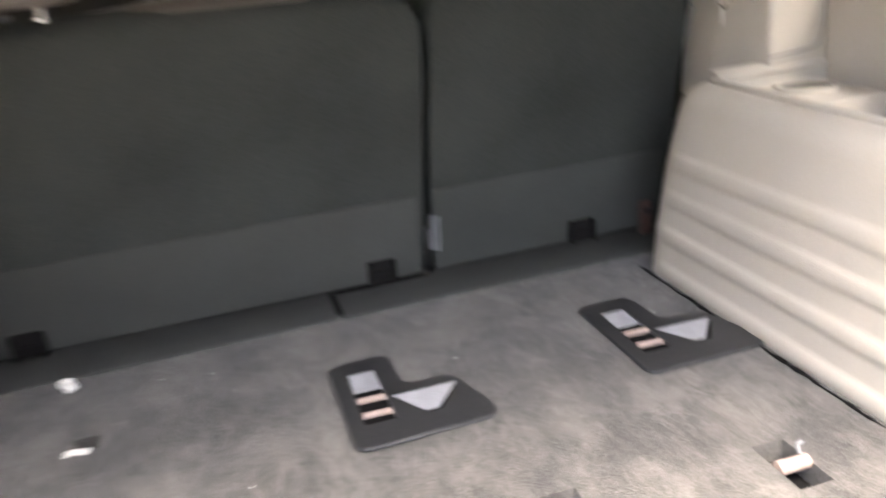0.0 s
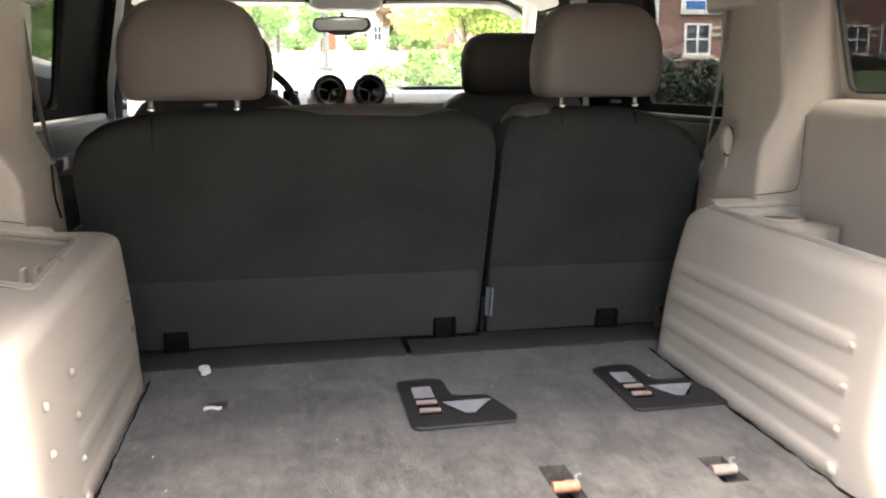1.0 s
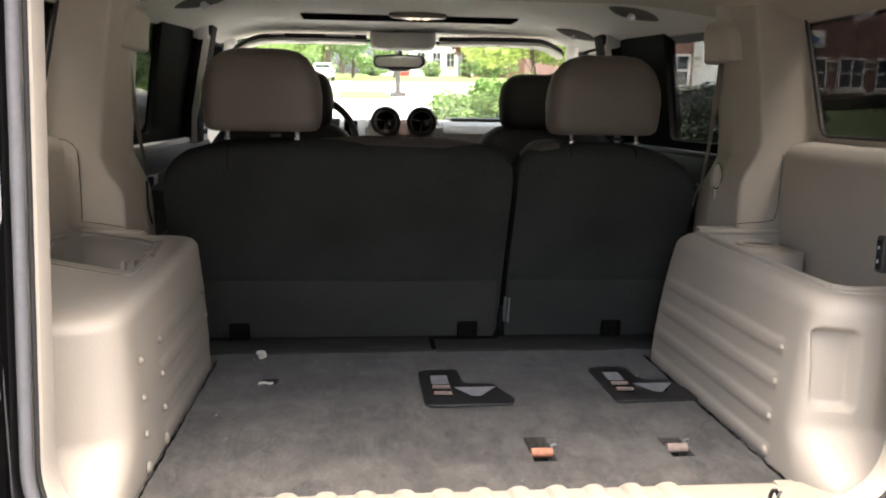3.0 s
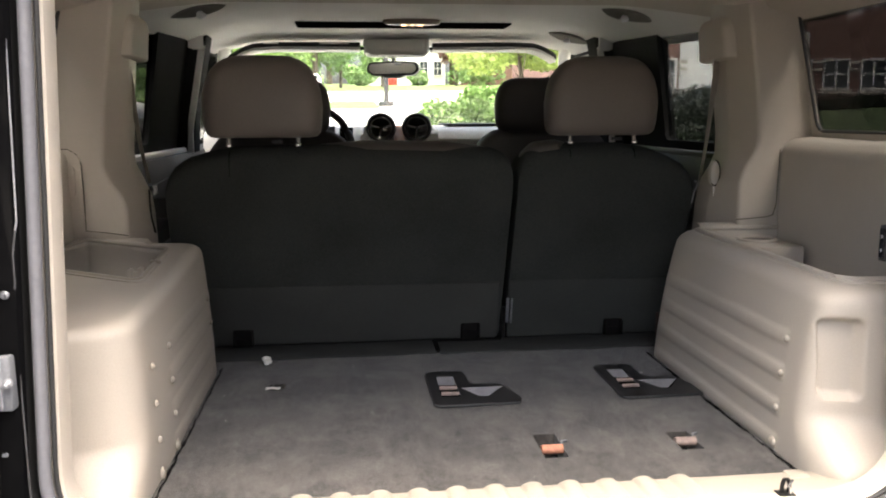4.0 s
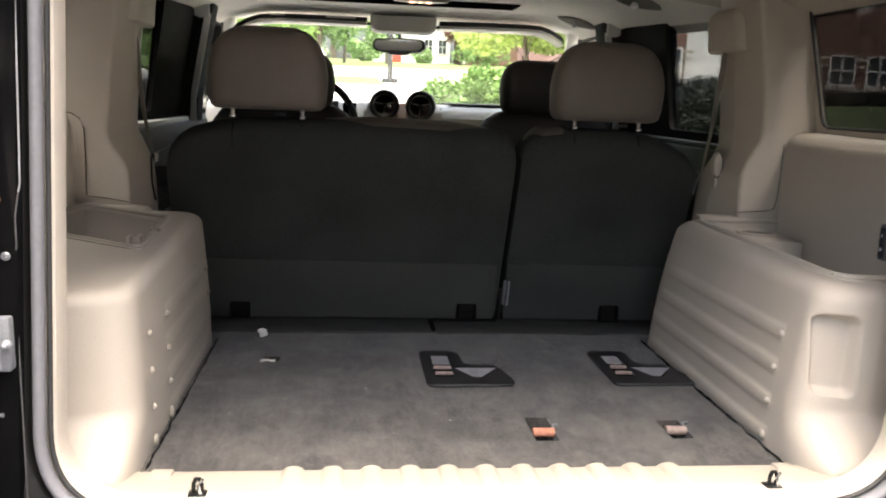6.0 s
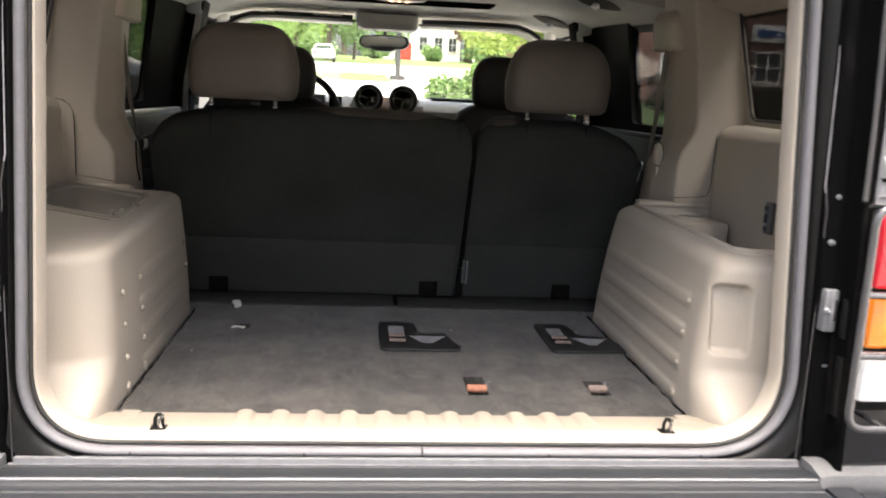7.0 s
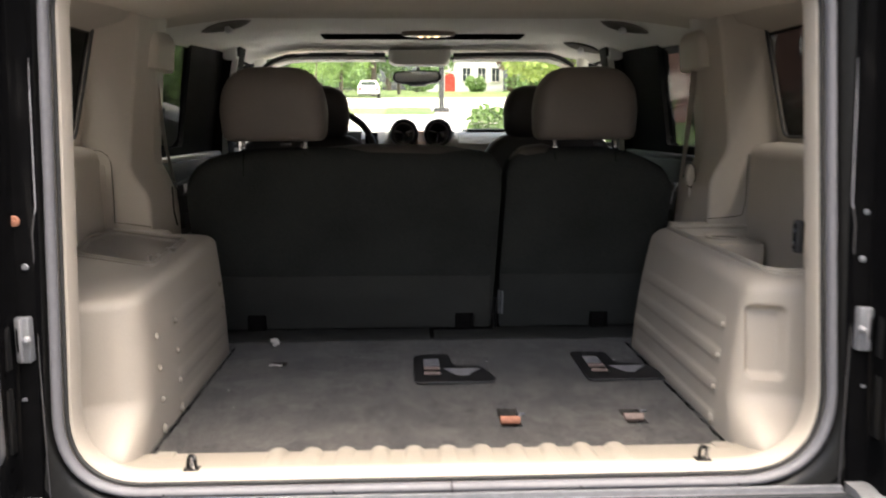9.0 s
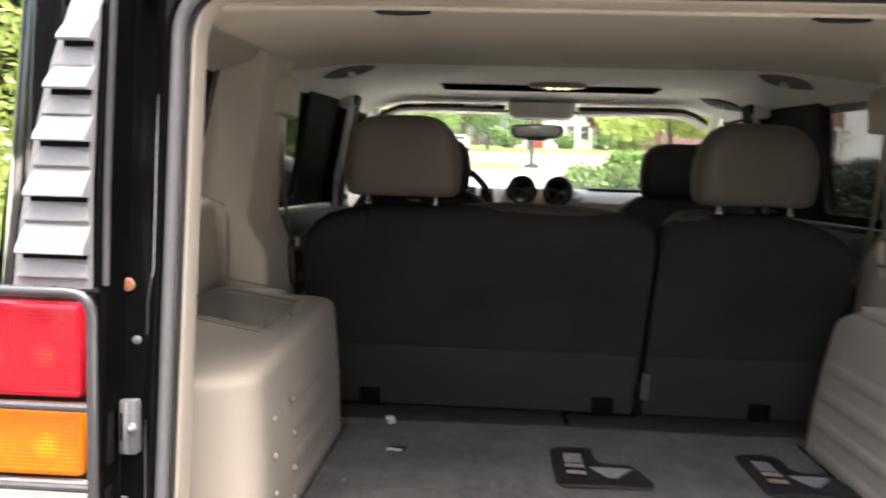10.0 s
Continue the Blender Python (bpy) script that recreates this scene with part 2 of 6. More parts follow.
def join(*bms):
    out = bmesh.new()
    for b in bms:
        me = bpy.data.meshes.new("tmp")
        b.to_mesh(me)
        b.free()
        out.from_mesh(me)
        bpy.data.meshes.remove(me)
    return out


def box(x0, x1, y0, y1, z0, z1, bevel=0.0, seg=2):
    bm = bmesh.new()
    bmesh.ops.create_cube(bm, size=1.0)
    for v in bm.verts:
        v.co = Vector((x0 if v.co.x < 0 else x1, y0 if v.co.y < 0 else y1, z0 if v.co.z < 0 else z1))
    if bevel:
        bmesh.ops.bevel(bm, geom=bm.edges[:], offset=bevel, segments=seg, affect='EDGES', profile=0.5)
    return bm


def turned(bm, m):
    bmesh.ops.transform(bm, matrix=m, verts=bm.verts)
    return bm


def loft(rings, closed=True, cap0=True, cap1=True):
    bm = bmesh.new()
    vs = [[bm.verts.new(p) for p in r] for r in rings]
    n = len(vs[0])
    for a, b in zip(vs, vs[1:]):
        for i in range(n if closed else n - 1):
            j = (i + 1) % n
            bm.faces.new((a[i], a[j], b[j], b[i]))
    if cap0:
        bm.faces.new(vs[0][::-1])
    if cap1:
        bm.faces.new(vs[-1])
    return bm


def grid(rows):
    return loft(rows, closed=False, cap0=False, cap1=False)


def round_poly(pts, radii, seg=6):
    """A closed 2D outline with each corner rounded."""
    out = []
    n = len(pts)
    if not hasattr(radii, "__len__"):
        radii = [radii] * n
    for i in range(n):
        p, a, b = Vector(pts[i]), Vector(pts[i - 1]), Vector(pts[(i + 1) % n])
        r = radii[i]
        if r <= 0:
            out.append(p.copy())
            continue
        u, v = (a - p).normalized(), (b - p).normalized()
        half = math.acos(max(-1, min(1, u.dot(v)))) / 2
        d = min(r / math.tan(half), 0.49 * (a - p).length, 0.49 * (b - p).length)
        s, e = p + u * d, p + v * d
        for k in range(seg + 1):
            t = k / seg
            out.append(s * (1 - t) ** 2 + p * 2 * t * (1 - t) + e * t ** 2)
    return out


def rrect(w, h, r, seg=6):
    return round_poly([(-w / 2, -h / 2), (w / 2, -h / 2), (w / 2, h / 2), (-w / 2, h / 2)], r, seg)


def tube(path, r, closed=False, seg=10, flat=1.0, cap=True):
    """A tube along a polyline; flat squeezes its section along y."""
    path = [Vector(p) for p in path]
    n = len(path)
    rings = []
    for i, p in enumerate(path):
        a = path[i - 1] if (i or closed) else p
        b = path[(i + 1) % n] if (i < n - 1 or closed) else p
        d = (b - a).normalized()
        up = Vector((0, 1, 0)) if abs(d.y) < 0.9 else Vector((0, 0, 1))
        s = d.cross(up).normalized()
        u = s.cross(d).normalized()
        rr = r[i] if hasattr(r, "__len__") else r
        rings.append([p + s * rr * math.cos(k * math.tau / seg) + u * rr * flat * math.sin(k * math.tau / seg) for k in range(seg)])
    if closed:
        rings.append(rings[0])
        bm = loft(rings, cap0=False, cap1=False)
        bmesh.ops.remove_doubles(bm, verts=bm.verts, dist=1e-6)
        return bm
    return loft(rings, cap0=cap, cap1=cap)


def lathe(profile, at, axis='z', seg=24):
    """Turns (radius, height) pairs round an axis through at."""
    rings = []
    for r, h in profile:
        ring = []
        for k in range(seg):
            c, s = math.cos(k * math.tau / seg) * max(r, 1e-4), math.sin(k * math.tau / seg) * max(r, 1e-4)
            q = {'z': (c, s, h), 'y': (c, h, -s), 'x': (h, c, s)}[axis]
            ring.append(Vector(at) + Vector(q))
        rings.append(ring)
    return loft(rings)


def dome(at, r, axis, depth):
    return lathe([(r * math.cos(a), depth * math.sin(a)) for a in (0, 0.4, 0.8, 1.2, 1.5)], at, axis, 12)


def plate(outline, axis, lo, hi, bevel=0.0):
    """A prism over a 2D outline; axis is its normal: 'x' takes (y, z), 'y' takes (x, z), 'z' takes (x, y)."""
    def at(p, h):
        return {'x': (h, p[0], p[1]), 'y': (p[0], h, p[1]), 'z': (p[0], p[1], h)}[axis]
    bm = loft([[at(p, lo) for p in outline], [at(p, hi) for p in outline]])
    if bevel:
        es = [e for e in bm.edges if len(e.link_faces) == 2 and e.calc_face_angle(0) > 0.9]
        bmesh.ops.bevel(bm, geom=es, offset=bevel, segments=2, affect='EDGES', profile=0.5)
    return bm


def frame_plate(outer, inner, axis, lo, hi):
    """A flat ring between two outlines with the same number of points."""
    def at(p, h):
        return {'x': (h, p[0], p[1]), 'y': (p[0], h, p[1]), 'z': (p[0], p[1], h)}[axis]
    rings = [[at(p, lo) for p in outer], [at(p, hi) for p in outer], [at(p, hi) for p in inner], [at(p, lo) for p in inner]]
    rings.append(rings[0])
    bm = loft(rings, cap0=False, cap1=False)
    bmesh.ops.remove_doubles(bm, verts=bm.verts, dist=1e-6)
    return bm


def smooth_step(a, b, x):
    t = max(0.0, min(1.0, (x - a) / (b - a)))
    return t * t * (3 - 2 * t)


def curve_at(table, x):
    """Linear interpolation in pairs (x, value)."""
    if x <= table[0][0]:
        return table[0][1]
    for (a, u), (b, v) in zip(table, table[1:]):
        if x <= b:
            return u + (v - u) * (x - a) / (b - a)
    return table[-1][1]


def holed(outer, holes, z0, z1):
    """A flat plate with holes, from outlines in x and y."""
    bm = bmesh.new()
    es = []
    for o in [outer] + holes:
        vs = [bm.verts.new((p[0], p[1], z0)) for p in o]
        es += [bm.edges.new((vs[i], vs[(i + 1) % len(vs)])) for i in range(len(vs))]
    bmesh.ops.triangle_fill(bm, edges=es, use_beauty=True)
    ret = bmesh.ops.extrude_face_region(bm, geom=bm.faces[:])
    for v in ret["geom"]:
        if isinstance(v, bmesh.types.BMVert):
            v.co.z = z1
    return bm


# ---- the opening at the back and the shell ----
OPEN = round_poly([(-0.607, 0.856), (0.611, 0.856), (0.556, 1.642), (-0.578, 1.642)], [0.112, 0.132, 0.055, 0.06], 12)


def grown(outline, d):
    """An outline moved outwards by d along its own normals (for outlines that run anticlockwise)."""
    out = []
    n = len(outline)
    for i in range(n):
        t = (Vector(outline[(i + 1) % n]) - Vector(outline[i - 1])).normalized()
        out.append(Vector(outline[i]) + Vector((t.y, -t.x)) * d)
    return out


def ring_at(outline, y, d=0.0):
    return [(p.x, y, p.y) for p in grown(outline, d)]


# beige lining, narrow above and deeper below
def lining_depth(z):
    return 0.010 + 0.080 * smooth_step(1.30, 1.255, z) * smooth_step(1.06, 1.14, z)


rings = []
for d, k, y in ((0.03, 0, -0.034), (0.006, 0, -0.034), (0.002, 0, -0.031), (0.0, 0, -0.024), (-0.001, 0.5, -0.012), (0.0, 1.0, -0.004), (0.004, 1.0, 0.0), (0.07, 1.0, 0.001)):
    g = grown(OPEN, d)
    rings.append([(p.x, y + k * lining_depth(p.y), p.y) for p in g])
part("door_frame_lining", loft(rings, cap0=False, cap1=False), BEIGE, label="cream plastic lining round the open tailgate", category="door frame", kind="structure")

# rubber weather strip: a wide bulb and a dark inner lip
seal = thing("weatherstrip", "grey rubber weatherstrip round the open tailgate", "seal", (0, -0.05, 0.84), kind="structure")


def ring_sweep(d0, y0, rd, ry, n):
    rings = [ring_at(OPEN, y0 + ry * math.sin(k * math.tau / n), d0 + rd * math.cos(k * math.tau / n)) for k in range(n)]
    return loft(rings + [rings[0]], cap0=False, cap1=False)


part("bulb", ring_sweep(0.0182, -0.045, 0.0078, 0.011, 14), RUBBER, seal)
part("outer_fin", ring_sweep(0.0268, -0.040, 0.0014, 0.008, 8), DARKRUBBER, seal)
part("inner_lip", ring_sweep(0.0072, -0.037, 0.0032, 0.004, 10), DARKRUBBER, seal, "dark inner lip")
part("joint", box(-0.0012, 0.0012, -0.0568, -0.04, 0.828, 0.847), DARKRUBBER, seal, "dark seam")
for x in (-0.46, -0.19, 0.21, 0.47):
    part("vent_hole", lathe([(0.0022, 0), (0.0022, 0.002)], (x, -0.0568, 0.838), 'y', 8), DARKRUBBER, seal)

# painted body round the opening
back = thing("rear_body", "black painted rear body panel round the opening", "body panel", (0, -0.06, 0.8), kind="structure")
rings = [ring_at(OPEN, y, d) for d, y in ((0.0250, -0.02), (0.0262, -0.034), (0.033, -0.050), (0.045, -0.058), (0.07, -0.062))]
part("flange", loft(rings, cap0=False, cap1=False), SATIN, back)
out = [Vector((p.x, p.y)) for p in grown(OPEN, 0.07)]
lim = []
for p in out:
    q = p * 1.0
    m = max(abs(p.x) / 0.70, (p.y - 1.25) / 0.50 if p.y > 1.25 else (1.25 - p.y) / 0.455)
    lim.append(Vector((p.x / m, 1.25 + (p.y - 1.25) / m)))
part("jamb", frame_plate(lim, out, 'y', -0.062, -0.03), BLACK, back)
part("roof_edge", box(-0.80, 0.80, -0.10, -0.03, 1.735, 1.84, 0.02), BLACK, back)


def rear_corner(s):
    """The post beside the opening: striker, screws, louvres, lamp with its guard."""
    side = 1 if s > 0 else -1
    post = thing("corner_post", "black painted corner post beside the tailgate opening", "body panel", (0.68 * s, -0.08, 0.8), kind="structure")

    def mx(bm):
        return turned(bm, Matrix.Diagonal((s, 1, 1, 1)))
    # upright ridges: inner weld flange, pillar face and the body's corner
    def column(table, zs=(0.80, 1.28, 1.72), lean=-0.028):
        rows = []
        for z in zs:
            rows.append([(x + lean * (z - 0.95) - 0.06 * max(0.0, z - 1.30) * smooth_step(0.76, 0.84, x), y, z) for x, y in table])
        return grid(rows)
    # Black weld edge; the sky's highlight along it is put in as grey.
    part("weld_flange", mx(tube([(0.634, -0.062, 0.82), (0.634, -0.064, 1.20), (0.629, -0.066, 1.225), (0.629, -0.066, 1.26), (0.624, -0.065, 1.29)], 0.0013, seg=8)), GUARD, post)
    part("weld_flange", mx(tube([(0.624, -0.065, 1.29), (0.622, -0.064, 1.30), (0.618, -0.063, 1.47), (0.6145, -0.062, 1.62)], [0.0012, 0.0012, 0.0011, 0.0006], seg=8)), PALEGREY, post, "weld edge with its highlight in pale grey")
    part("pillar", mx(column([(0.636, -0.056), (0.64, -0.066), (0.650, -0.072), (0.664, -0.075), (0.668, -0.082), (0.668, -0.112), (0.671, -0.118),
                              (0.678, -0.119), (0.682, -0.114), (0.684, -0.106)],
                             zs=(0.80, 1.0, 1.28, 1.6, 1.72), lean=-0.04)), BLACK, post)
    part("outer_panel", mx(column([(0.684, -0.106), (0.775, -0.104), (0.80, -0.098), (0.816, -0.086), (0.83, -0.07), (0.844, -0.046), (0.855, -0.02), (0.868, 0.03), (0.878, 0.08), (0.90, 0.2)],
                                  zs=(0.80, 1.0, 1.28, 1.36, 1.44, 1.52, 1.6, 1.72), lean=-0.04)), GLOSS, post, "glossy black outer corner")
    # Grey tube puts the sky's reflection on the black rolled edge.
    part("body_edge", mx(tube([(0.6575, -0.1175, 1.285), (0.6555, -0.1175, 1.40), (0.6515, -0.1175, 1.50), (0.646, -0.1175, 1.62), (0.643, -0.1175, 1.70)], 0.0042, seg=10)), GUARD, post, "rolled body edge with its reflection in grey")
    part("edge_strip", mx(box(0.661, 0.6685, -0.108, -0.090, 1.06, 1.19, 0.002)), SATIN, post, "dark grey strip")
    part("edge_strip", mx(box(0.663, 0.6705, -0.108, -0.090, 0.93, 1.03, 0.002)), SATIN, post, "dark grey strip")
    for z, x, mat, nm in ((1.211, 0.641, ZINC, "screw"), (1.006, 0.657, ZINC, "screw"), (1.285 if s > 0 else 1.281, 0.643 if s > 0 else 0.650, ZINC if s > 0 else RUST, "screw" if s > 0 else "plug")):
        r, y = (0.0085, -0.0735) if nm == "plug" else (0.0058, -0.069)
        part(nm, mx(join(lathe([(r, 0.0), (r, -0.003), (r - 0.0013, -0.0045)], (x, y, z), 'y', 14), lathe([(0.0028, -0.004), (0.0024, -0.0065)], (x, y, z), 'y', 6))), mat, post,
             "zinc screw" if mat is ZINC else "orange rubber plug")
    # ball stud of the gas strut, high beside the opening
    foot = Vector((0.612, -0.082, 1.640))
    part("strut_stud", mx(tube([foot + Vector((0.022, 0.02, -0.010)), foot + Vector((0.006, 0, -0.004)), foot], [0.006, 0.007, 0.0085], seg=10)), SATIN, post)
    part("strut_clip", mx(tube([foot + Vector((0.009 * math.cos(a), -0.004, 0.009 * math.sin(a))) for a in [i * math.tau / 14 for i in range(12)]], 0.0016, seg=6)), CHROME, post, "bright wire clip")
    # striker
    st = thing("door_striker", "zinc plated door striker bolted to the black post", "striker", (0.65 * s, -0.08, 1.1), group="door strikers")
    part("plate", mx(box(0.637, 0.659, -0.084, -0.062, 1.066, 1.136, 0.003)), ZINC, st)
    part("rib", mx(box(0.647, 0.652, -0.087, -0.083, 1.068, 1.134, 0.0015)), PALEGREY, st, "pale raised rib")
    part("slot", mx(box(0.6535, 0.6565, -0.0855, -0.083, 1.084, 1.120, 0.001)), HOLE, st, "dark slot")
    part("bolt", mx(join(lathe([(0.0066, 0), (0.0066, -0.005), (0.004, -0.008)], (0.640, -0.083, 1.102), 'y', 8), lathe([(0.0042, 0), (0.004, -0.012), (0.002, -0.014)], (0.640, -0.083, 1.102), 'y', 10))), ZINC, st)
    # louvre panel
    lv = thing("louvre_panel", "grey louvred vent panel at the vehicle's rear corner", "vent panel", (0.75 * s, -0.12, 1.3), group="louvre panels")
    z0, z1 = 1.280, 1.612
    INNER = [(1.28, 0.675), (1.40, 0.674), (1.50, 0.669), (1.62, 0.662)]
    OUTER = [(1.28, 0.778), (1.35, 0.770), (1.42, 0.757), (1.49, 0.743), (1.55, 0.727), (1.60, 0.710), (1.62, 0.702)]
    zs = [z0 + (z1 - z0) * i / 16 for i in range(17)]

    def inner(z):
        return curve_at(INNER, z)

    def outer(z):
        return curve_at(OUTER, z)
    rows = []
    for z in zs + [z1 + 0.008, z1 + 0.010]:
        a, b, y = inner(min(z, z1)), outer(min(z, z1)), -0.117 if z <= z1 else -0.112 if z < z1 + 0.009 else -0.100
        rows.append([(a, y + 0.003, z), (a + 0.001, y, z), (a + 0.004, y - 0.002, z), (b - 0.012, y, z), (b - 0.003, y + 0.004, z), (b, y + 0.012, z), (b + 0.002, -0.09, z)])
    part("backing", mx(grid(rows)), LOUVREBACK, lv, "grey face with its shade in the colour")
    part("border", mx(tube([(inner(z) - 0.0035, -0.1065, z) for z in zs] + [(inner(z1) + 0.008, -0.1065, z1 + 0.013), (outer(z1), -0.1065, z1 + 0.013), (outer(z1) + 0.006, -0.1, z1)] + [(outer(z) + 0.004, -0.098, z) for z in zs[::-1]], 0.0042, seg=8)), HOLE, lv, "dark shut line")
    for zb, h in ((1.3215, 0.034), (1.3895, 0.032), (1.4545, 0.031), (1.515, 0.030), (1.571, 0.029)):
        a, b = inner(zb) + 0.002, outer(zb) - 0.012
        c, d = inner(zb + h) + 0.002, outer(zb + h) - 0.012
        prof = [(0.0, 1.0), (0.06, 1.02), (0.45, 0.74), (0.80, 0.46), (0.97, 0.30), (1.04, 0.18), (1.06, 0.04), (0.94, 0.0), (0.0, 0.0)]
        ends = []
        for t, k in ((0.0, 0.9), (0.02, 0.99), (0.06, 1.0), (0.92, 1.0), (0.97, 0.97), (1.0, 0.7)):
            ends.append([((a + (b - a) * t) * (1 - q) + (c + (d - c) * t) * q, -0.116 - 0.0215 * p * k, zb + h * q) for p, q in prof])
        part("louvre", mx(loft(ends)), LOUVRE, lv)
        part("slot", mx(box(a + 0.003, b - 0.003, -0.1205, -0.116, zb - 0.0065, zb + 0.001)), HOLE, lv, "dark slot")
        e, f = inner(zb - 0.03) + 0.003, outer(zb - 0.03) - 0.011
        part("scoop", mx(loft([[(x0, y, z), (x1, y, z), (x1, -0.115, z), (x0, -0.115, z)] for x0, x1, y, z in ((a + 0.004, b - 0.005, -0.1172, zb - 0.006), (e + 0.001, f - 0.001, -0.1230, zb - 0.026), (e, f, -0.1225, zb - 0.0285), (e, f, -0.1170, zb - 0.030))])), LOUVRE, lv)
    # tail lamp
    tl = thing("tail_lamp", "red, amber and clear tail lamp behind a tube guard", "tail lamp", (0.77 * s, -0.12, 0.93), group="tail lamps")
    part("housing", mx(box(0.674, 0.82, -0.118, -0.06, 0.945, 1.274, 0.006)), SATIN, tl)
    for nm, za, zb, mat in (("red_lens", 1.150, 1.264, RED), ("amber_lens", 1.054, 1.142, AMBER), ("clear_lens", 0.966, 1.046, CLEAR)):
        lens = part(nm, mx(box(0.681, 0.808, -0.136, -0.112, za, zb, 0.006)), mat, tl)
        fine = []
        z = za + 0.008
        while z < zb - 0.006:
            fine.append(box(0.684, 0.805, -0.1369, -0.135, z, z + 0.0018))
            z += 0.0046
        fine += [box(0.686 + 0.0055 * k, 0.6876 + 0.0055 * k, -0.1368, -0.135, za + 0.006, zb - 0.006) for k in range(22)]
        part("lens_rib", mx(join(*fine)), mat, lens)
        # Nested domes paint a glowing hot spot on the lens.
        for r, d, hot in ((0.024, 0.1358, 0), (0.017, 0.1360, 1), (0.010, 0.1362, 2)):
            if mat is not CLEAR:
                part("bulb", mx(dome((0.724, -d, (za + zb) / 2 - 0.006), r, 'y', -0.0003)), HOTSPOT[mat is RED][hot], lens)
    gd = part("guard", mx(tube([(p.x, -0.152, p.y) for p in [q + Vector((0.749, 1.104)) for q in rrect(0.182, 0.352, 0.03, 6)]], 0.0064, closed=True, seg=12)), GUARD, tl, "grey metal tube guard")
    for z in (1.144, 1.047):
        part("cross_bar", mx(tube([(0.658, -0.150, z), (0.838, -0.150, z)], 0.0055, seg=10)), GUARD, gd)
    for z in (1.278, 0.930):
        part("stay", mx(tube([(0.72, -0.150, z), (0.72, -0.10, z)], 0.005, seg=10)), GUARD, gd)


rear_corner(1)
rear_corner(-1)

# bumper below the opening
bump = thing("rear_bumper", "charcoal plastic rear bumper step with grey end caps", "bumper", (0, -0.3, 0.7), kind="structure")
prof = [(-0.064, 0.79), (-0.066, 0.820), (-0.072, 0.827), (-0.080, 0.829), (-0.083, 0.8265), (-0.086, 0.829), (-0.122, 0.834), (-0.130, 0.833), (-0.135, 0.826), (-0.139, 0.823), (-0.150, 0.8225), (-0.153, 0.820), (-0.156, 0.822), (-0.33, 0.818), (-0.36, 0.804), (-0.365, 0.60), (-0.1, 0.60)]
part("top_strip", box(-0.628, 0.634, -0.0745, -0.066, 0.815, 0.8385, 0.0015), ZINC, bump, "worn grey upper edge")
part("step_pad", loft([[(x, y, z) for y, z in prof] for x in (-0.64, -0.62, 0.62, 0.64)]), BUMPER, bump)
# Pale beads paint the highlights along the bumper's ledges.
for y, z, r in ((-0.0735, 0.8285, 0.0016), (-0.1315, 0.8318, 0.0022)):
    part("highlight_bead", tube([(-0.635, y, z), (0.635, y, z)], r, seg=8), PALEGREY, bump, "pale bead for the edge highlight")
for s in (1, -1):
    prof = [(-0.060, 0.79), (-0.066, 0.846), (-0.10, 0.846), (-0.128, 0.838), (-0.132, 0.82), (-0.12, 0.79)]
    part("end_cap", loft([[(x * s, y, z - d) for y, z in prof] for x, d in ((0.642, 0.004), (0.66, 0), (0.80, 0), (0.92, 0.004))]), BUMPEREND, bump, "light grey end cap")
    prof = [(-0.10, 0.70), (-0.134, 0.812), (-0.15, 0.818), (-0.34, 0.815), (-0.37, 0.79), (-0.37, 0.62)]
    part("corner_pad", loft([[(x * s, y + (0.06 if i < 2 else 0) * (1 if x < 0.7 else 0), z) for i, (y, z) in enumerate(prof)] for x in (0.70, 0.72, 0.95, 1.0)]), BUMPER, bump)
    part("corner_strip", loft([[(x * s, y, z) for y, z in ((-0.134, 0.80), (-0.136, 0.8215), (-0.34, 0.8175), (-0.35, 0.79))] for x in (0.648, 0.694)]), BUMPER, bump)

# shell above, below and beside
part("roof", join(box(-0.90, 0.90, -0.06, 2.62, 1.85, 1.89, 0.015)), BLACK, label="black painted vehicle roof", category="roof", kind="structure")
part("underbody", join(box(-0.90, 0.90, -0.05, 3.1, 0.50, 0.56), box(-0.9, 0.9, -0.05, 1.02, 0.56, 0.78), box(-0.9, 0.9, 3.02, 3.1, 0.56, 1.34)), SATIN, label="black underbody and bulkhead below the cabin", category="underbody", kind="structure")

# ---- cargo floor ----
SLOTS = [(0.112, 0.154, 0.228, 0.335), (0.364, 0.405, 0.234, 0.318), (-0.408, -0.372, 0.668, 0.700)]


def lines(lo, hi, step, extra):
    n = max(2, round((hi - lo) / step))
    vals = [lo + (hi - lo) * i / n for i in range(n + 1)]
    vals = [v for v in vals if all(abs(v - e) > step * 0.4 for e in extra)] + list(extra)
    return sorted(vals)


xs = lines(-0.60, 0.60, 0.014, [v for s in SLOTS for v in s[:2]])
ys = lines(0.105, 0.905, 0.014, sorted({v for s in SLOTS for v in s[2:]}))
bm = bmesh.new()
vs = {}
for i, x in enumerate(xs):
    for j, y in enumerate(ys):
        near = min(max(max(a - x, x - b), max(c - y, y - d)) for a, b, c, d in SLOTS)
        w = max(0.0, min(1.0, near / 0.03))
        z = F + 0.0022 * w * noise.noise((x * 9, y * 9, 0)) + 0.0012 * w * noise.noise((x * 40, y * 40, 3))
        vs[i, j] = bm.verts.new((x, y, z))
for i in range(len(xs) - 1):
    for j in range(len(ys) - 1):
        cx, cy = (xs[i] + xs[i + 1]) / 2, (ys[j] + ys[j + 1]) / 2
        if any(a < cx < b and c < cy < d for a, b, c, d in SLOTS):
            continue
        bm.faces.new((vs[i, j], vs[i + 1, j], vs[i + 1, j + 1], vs[i, j + 1]))
edge = [e for e in bm.edges if len(e.link_faces) == 1]
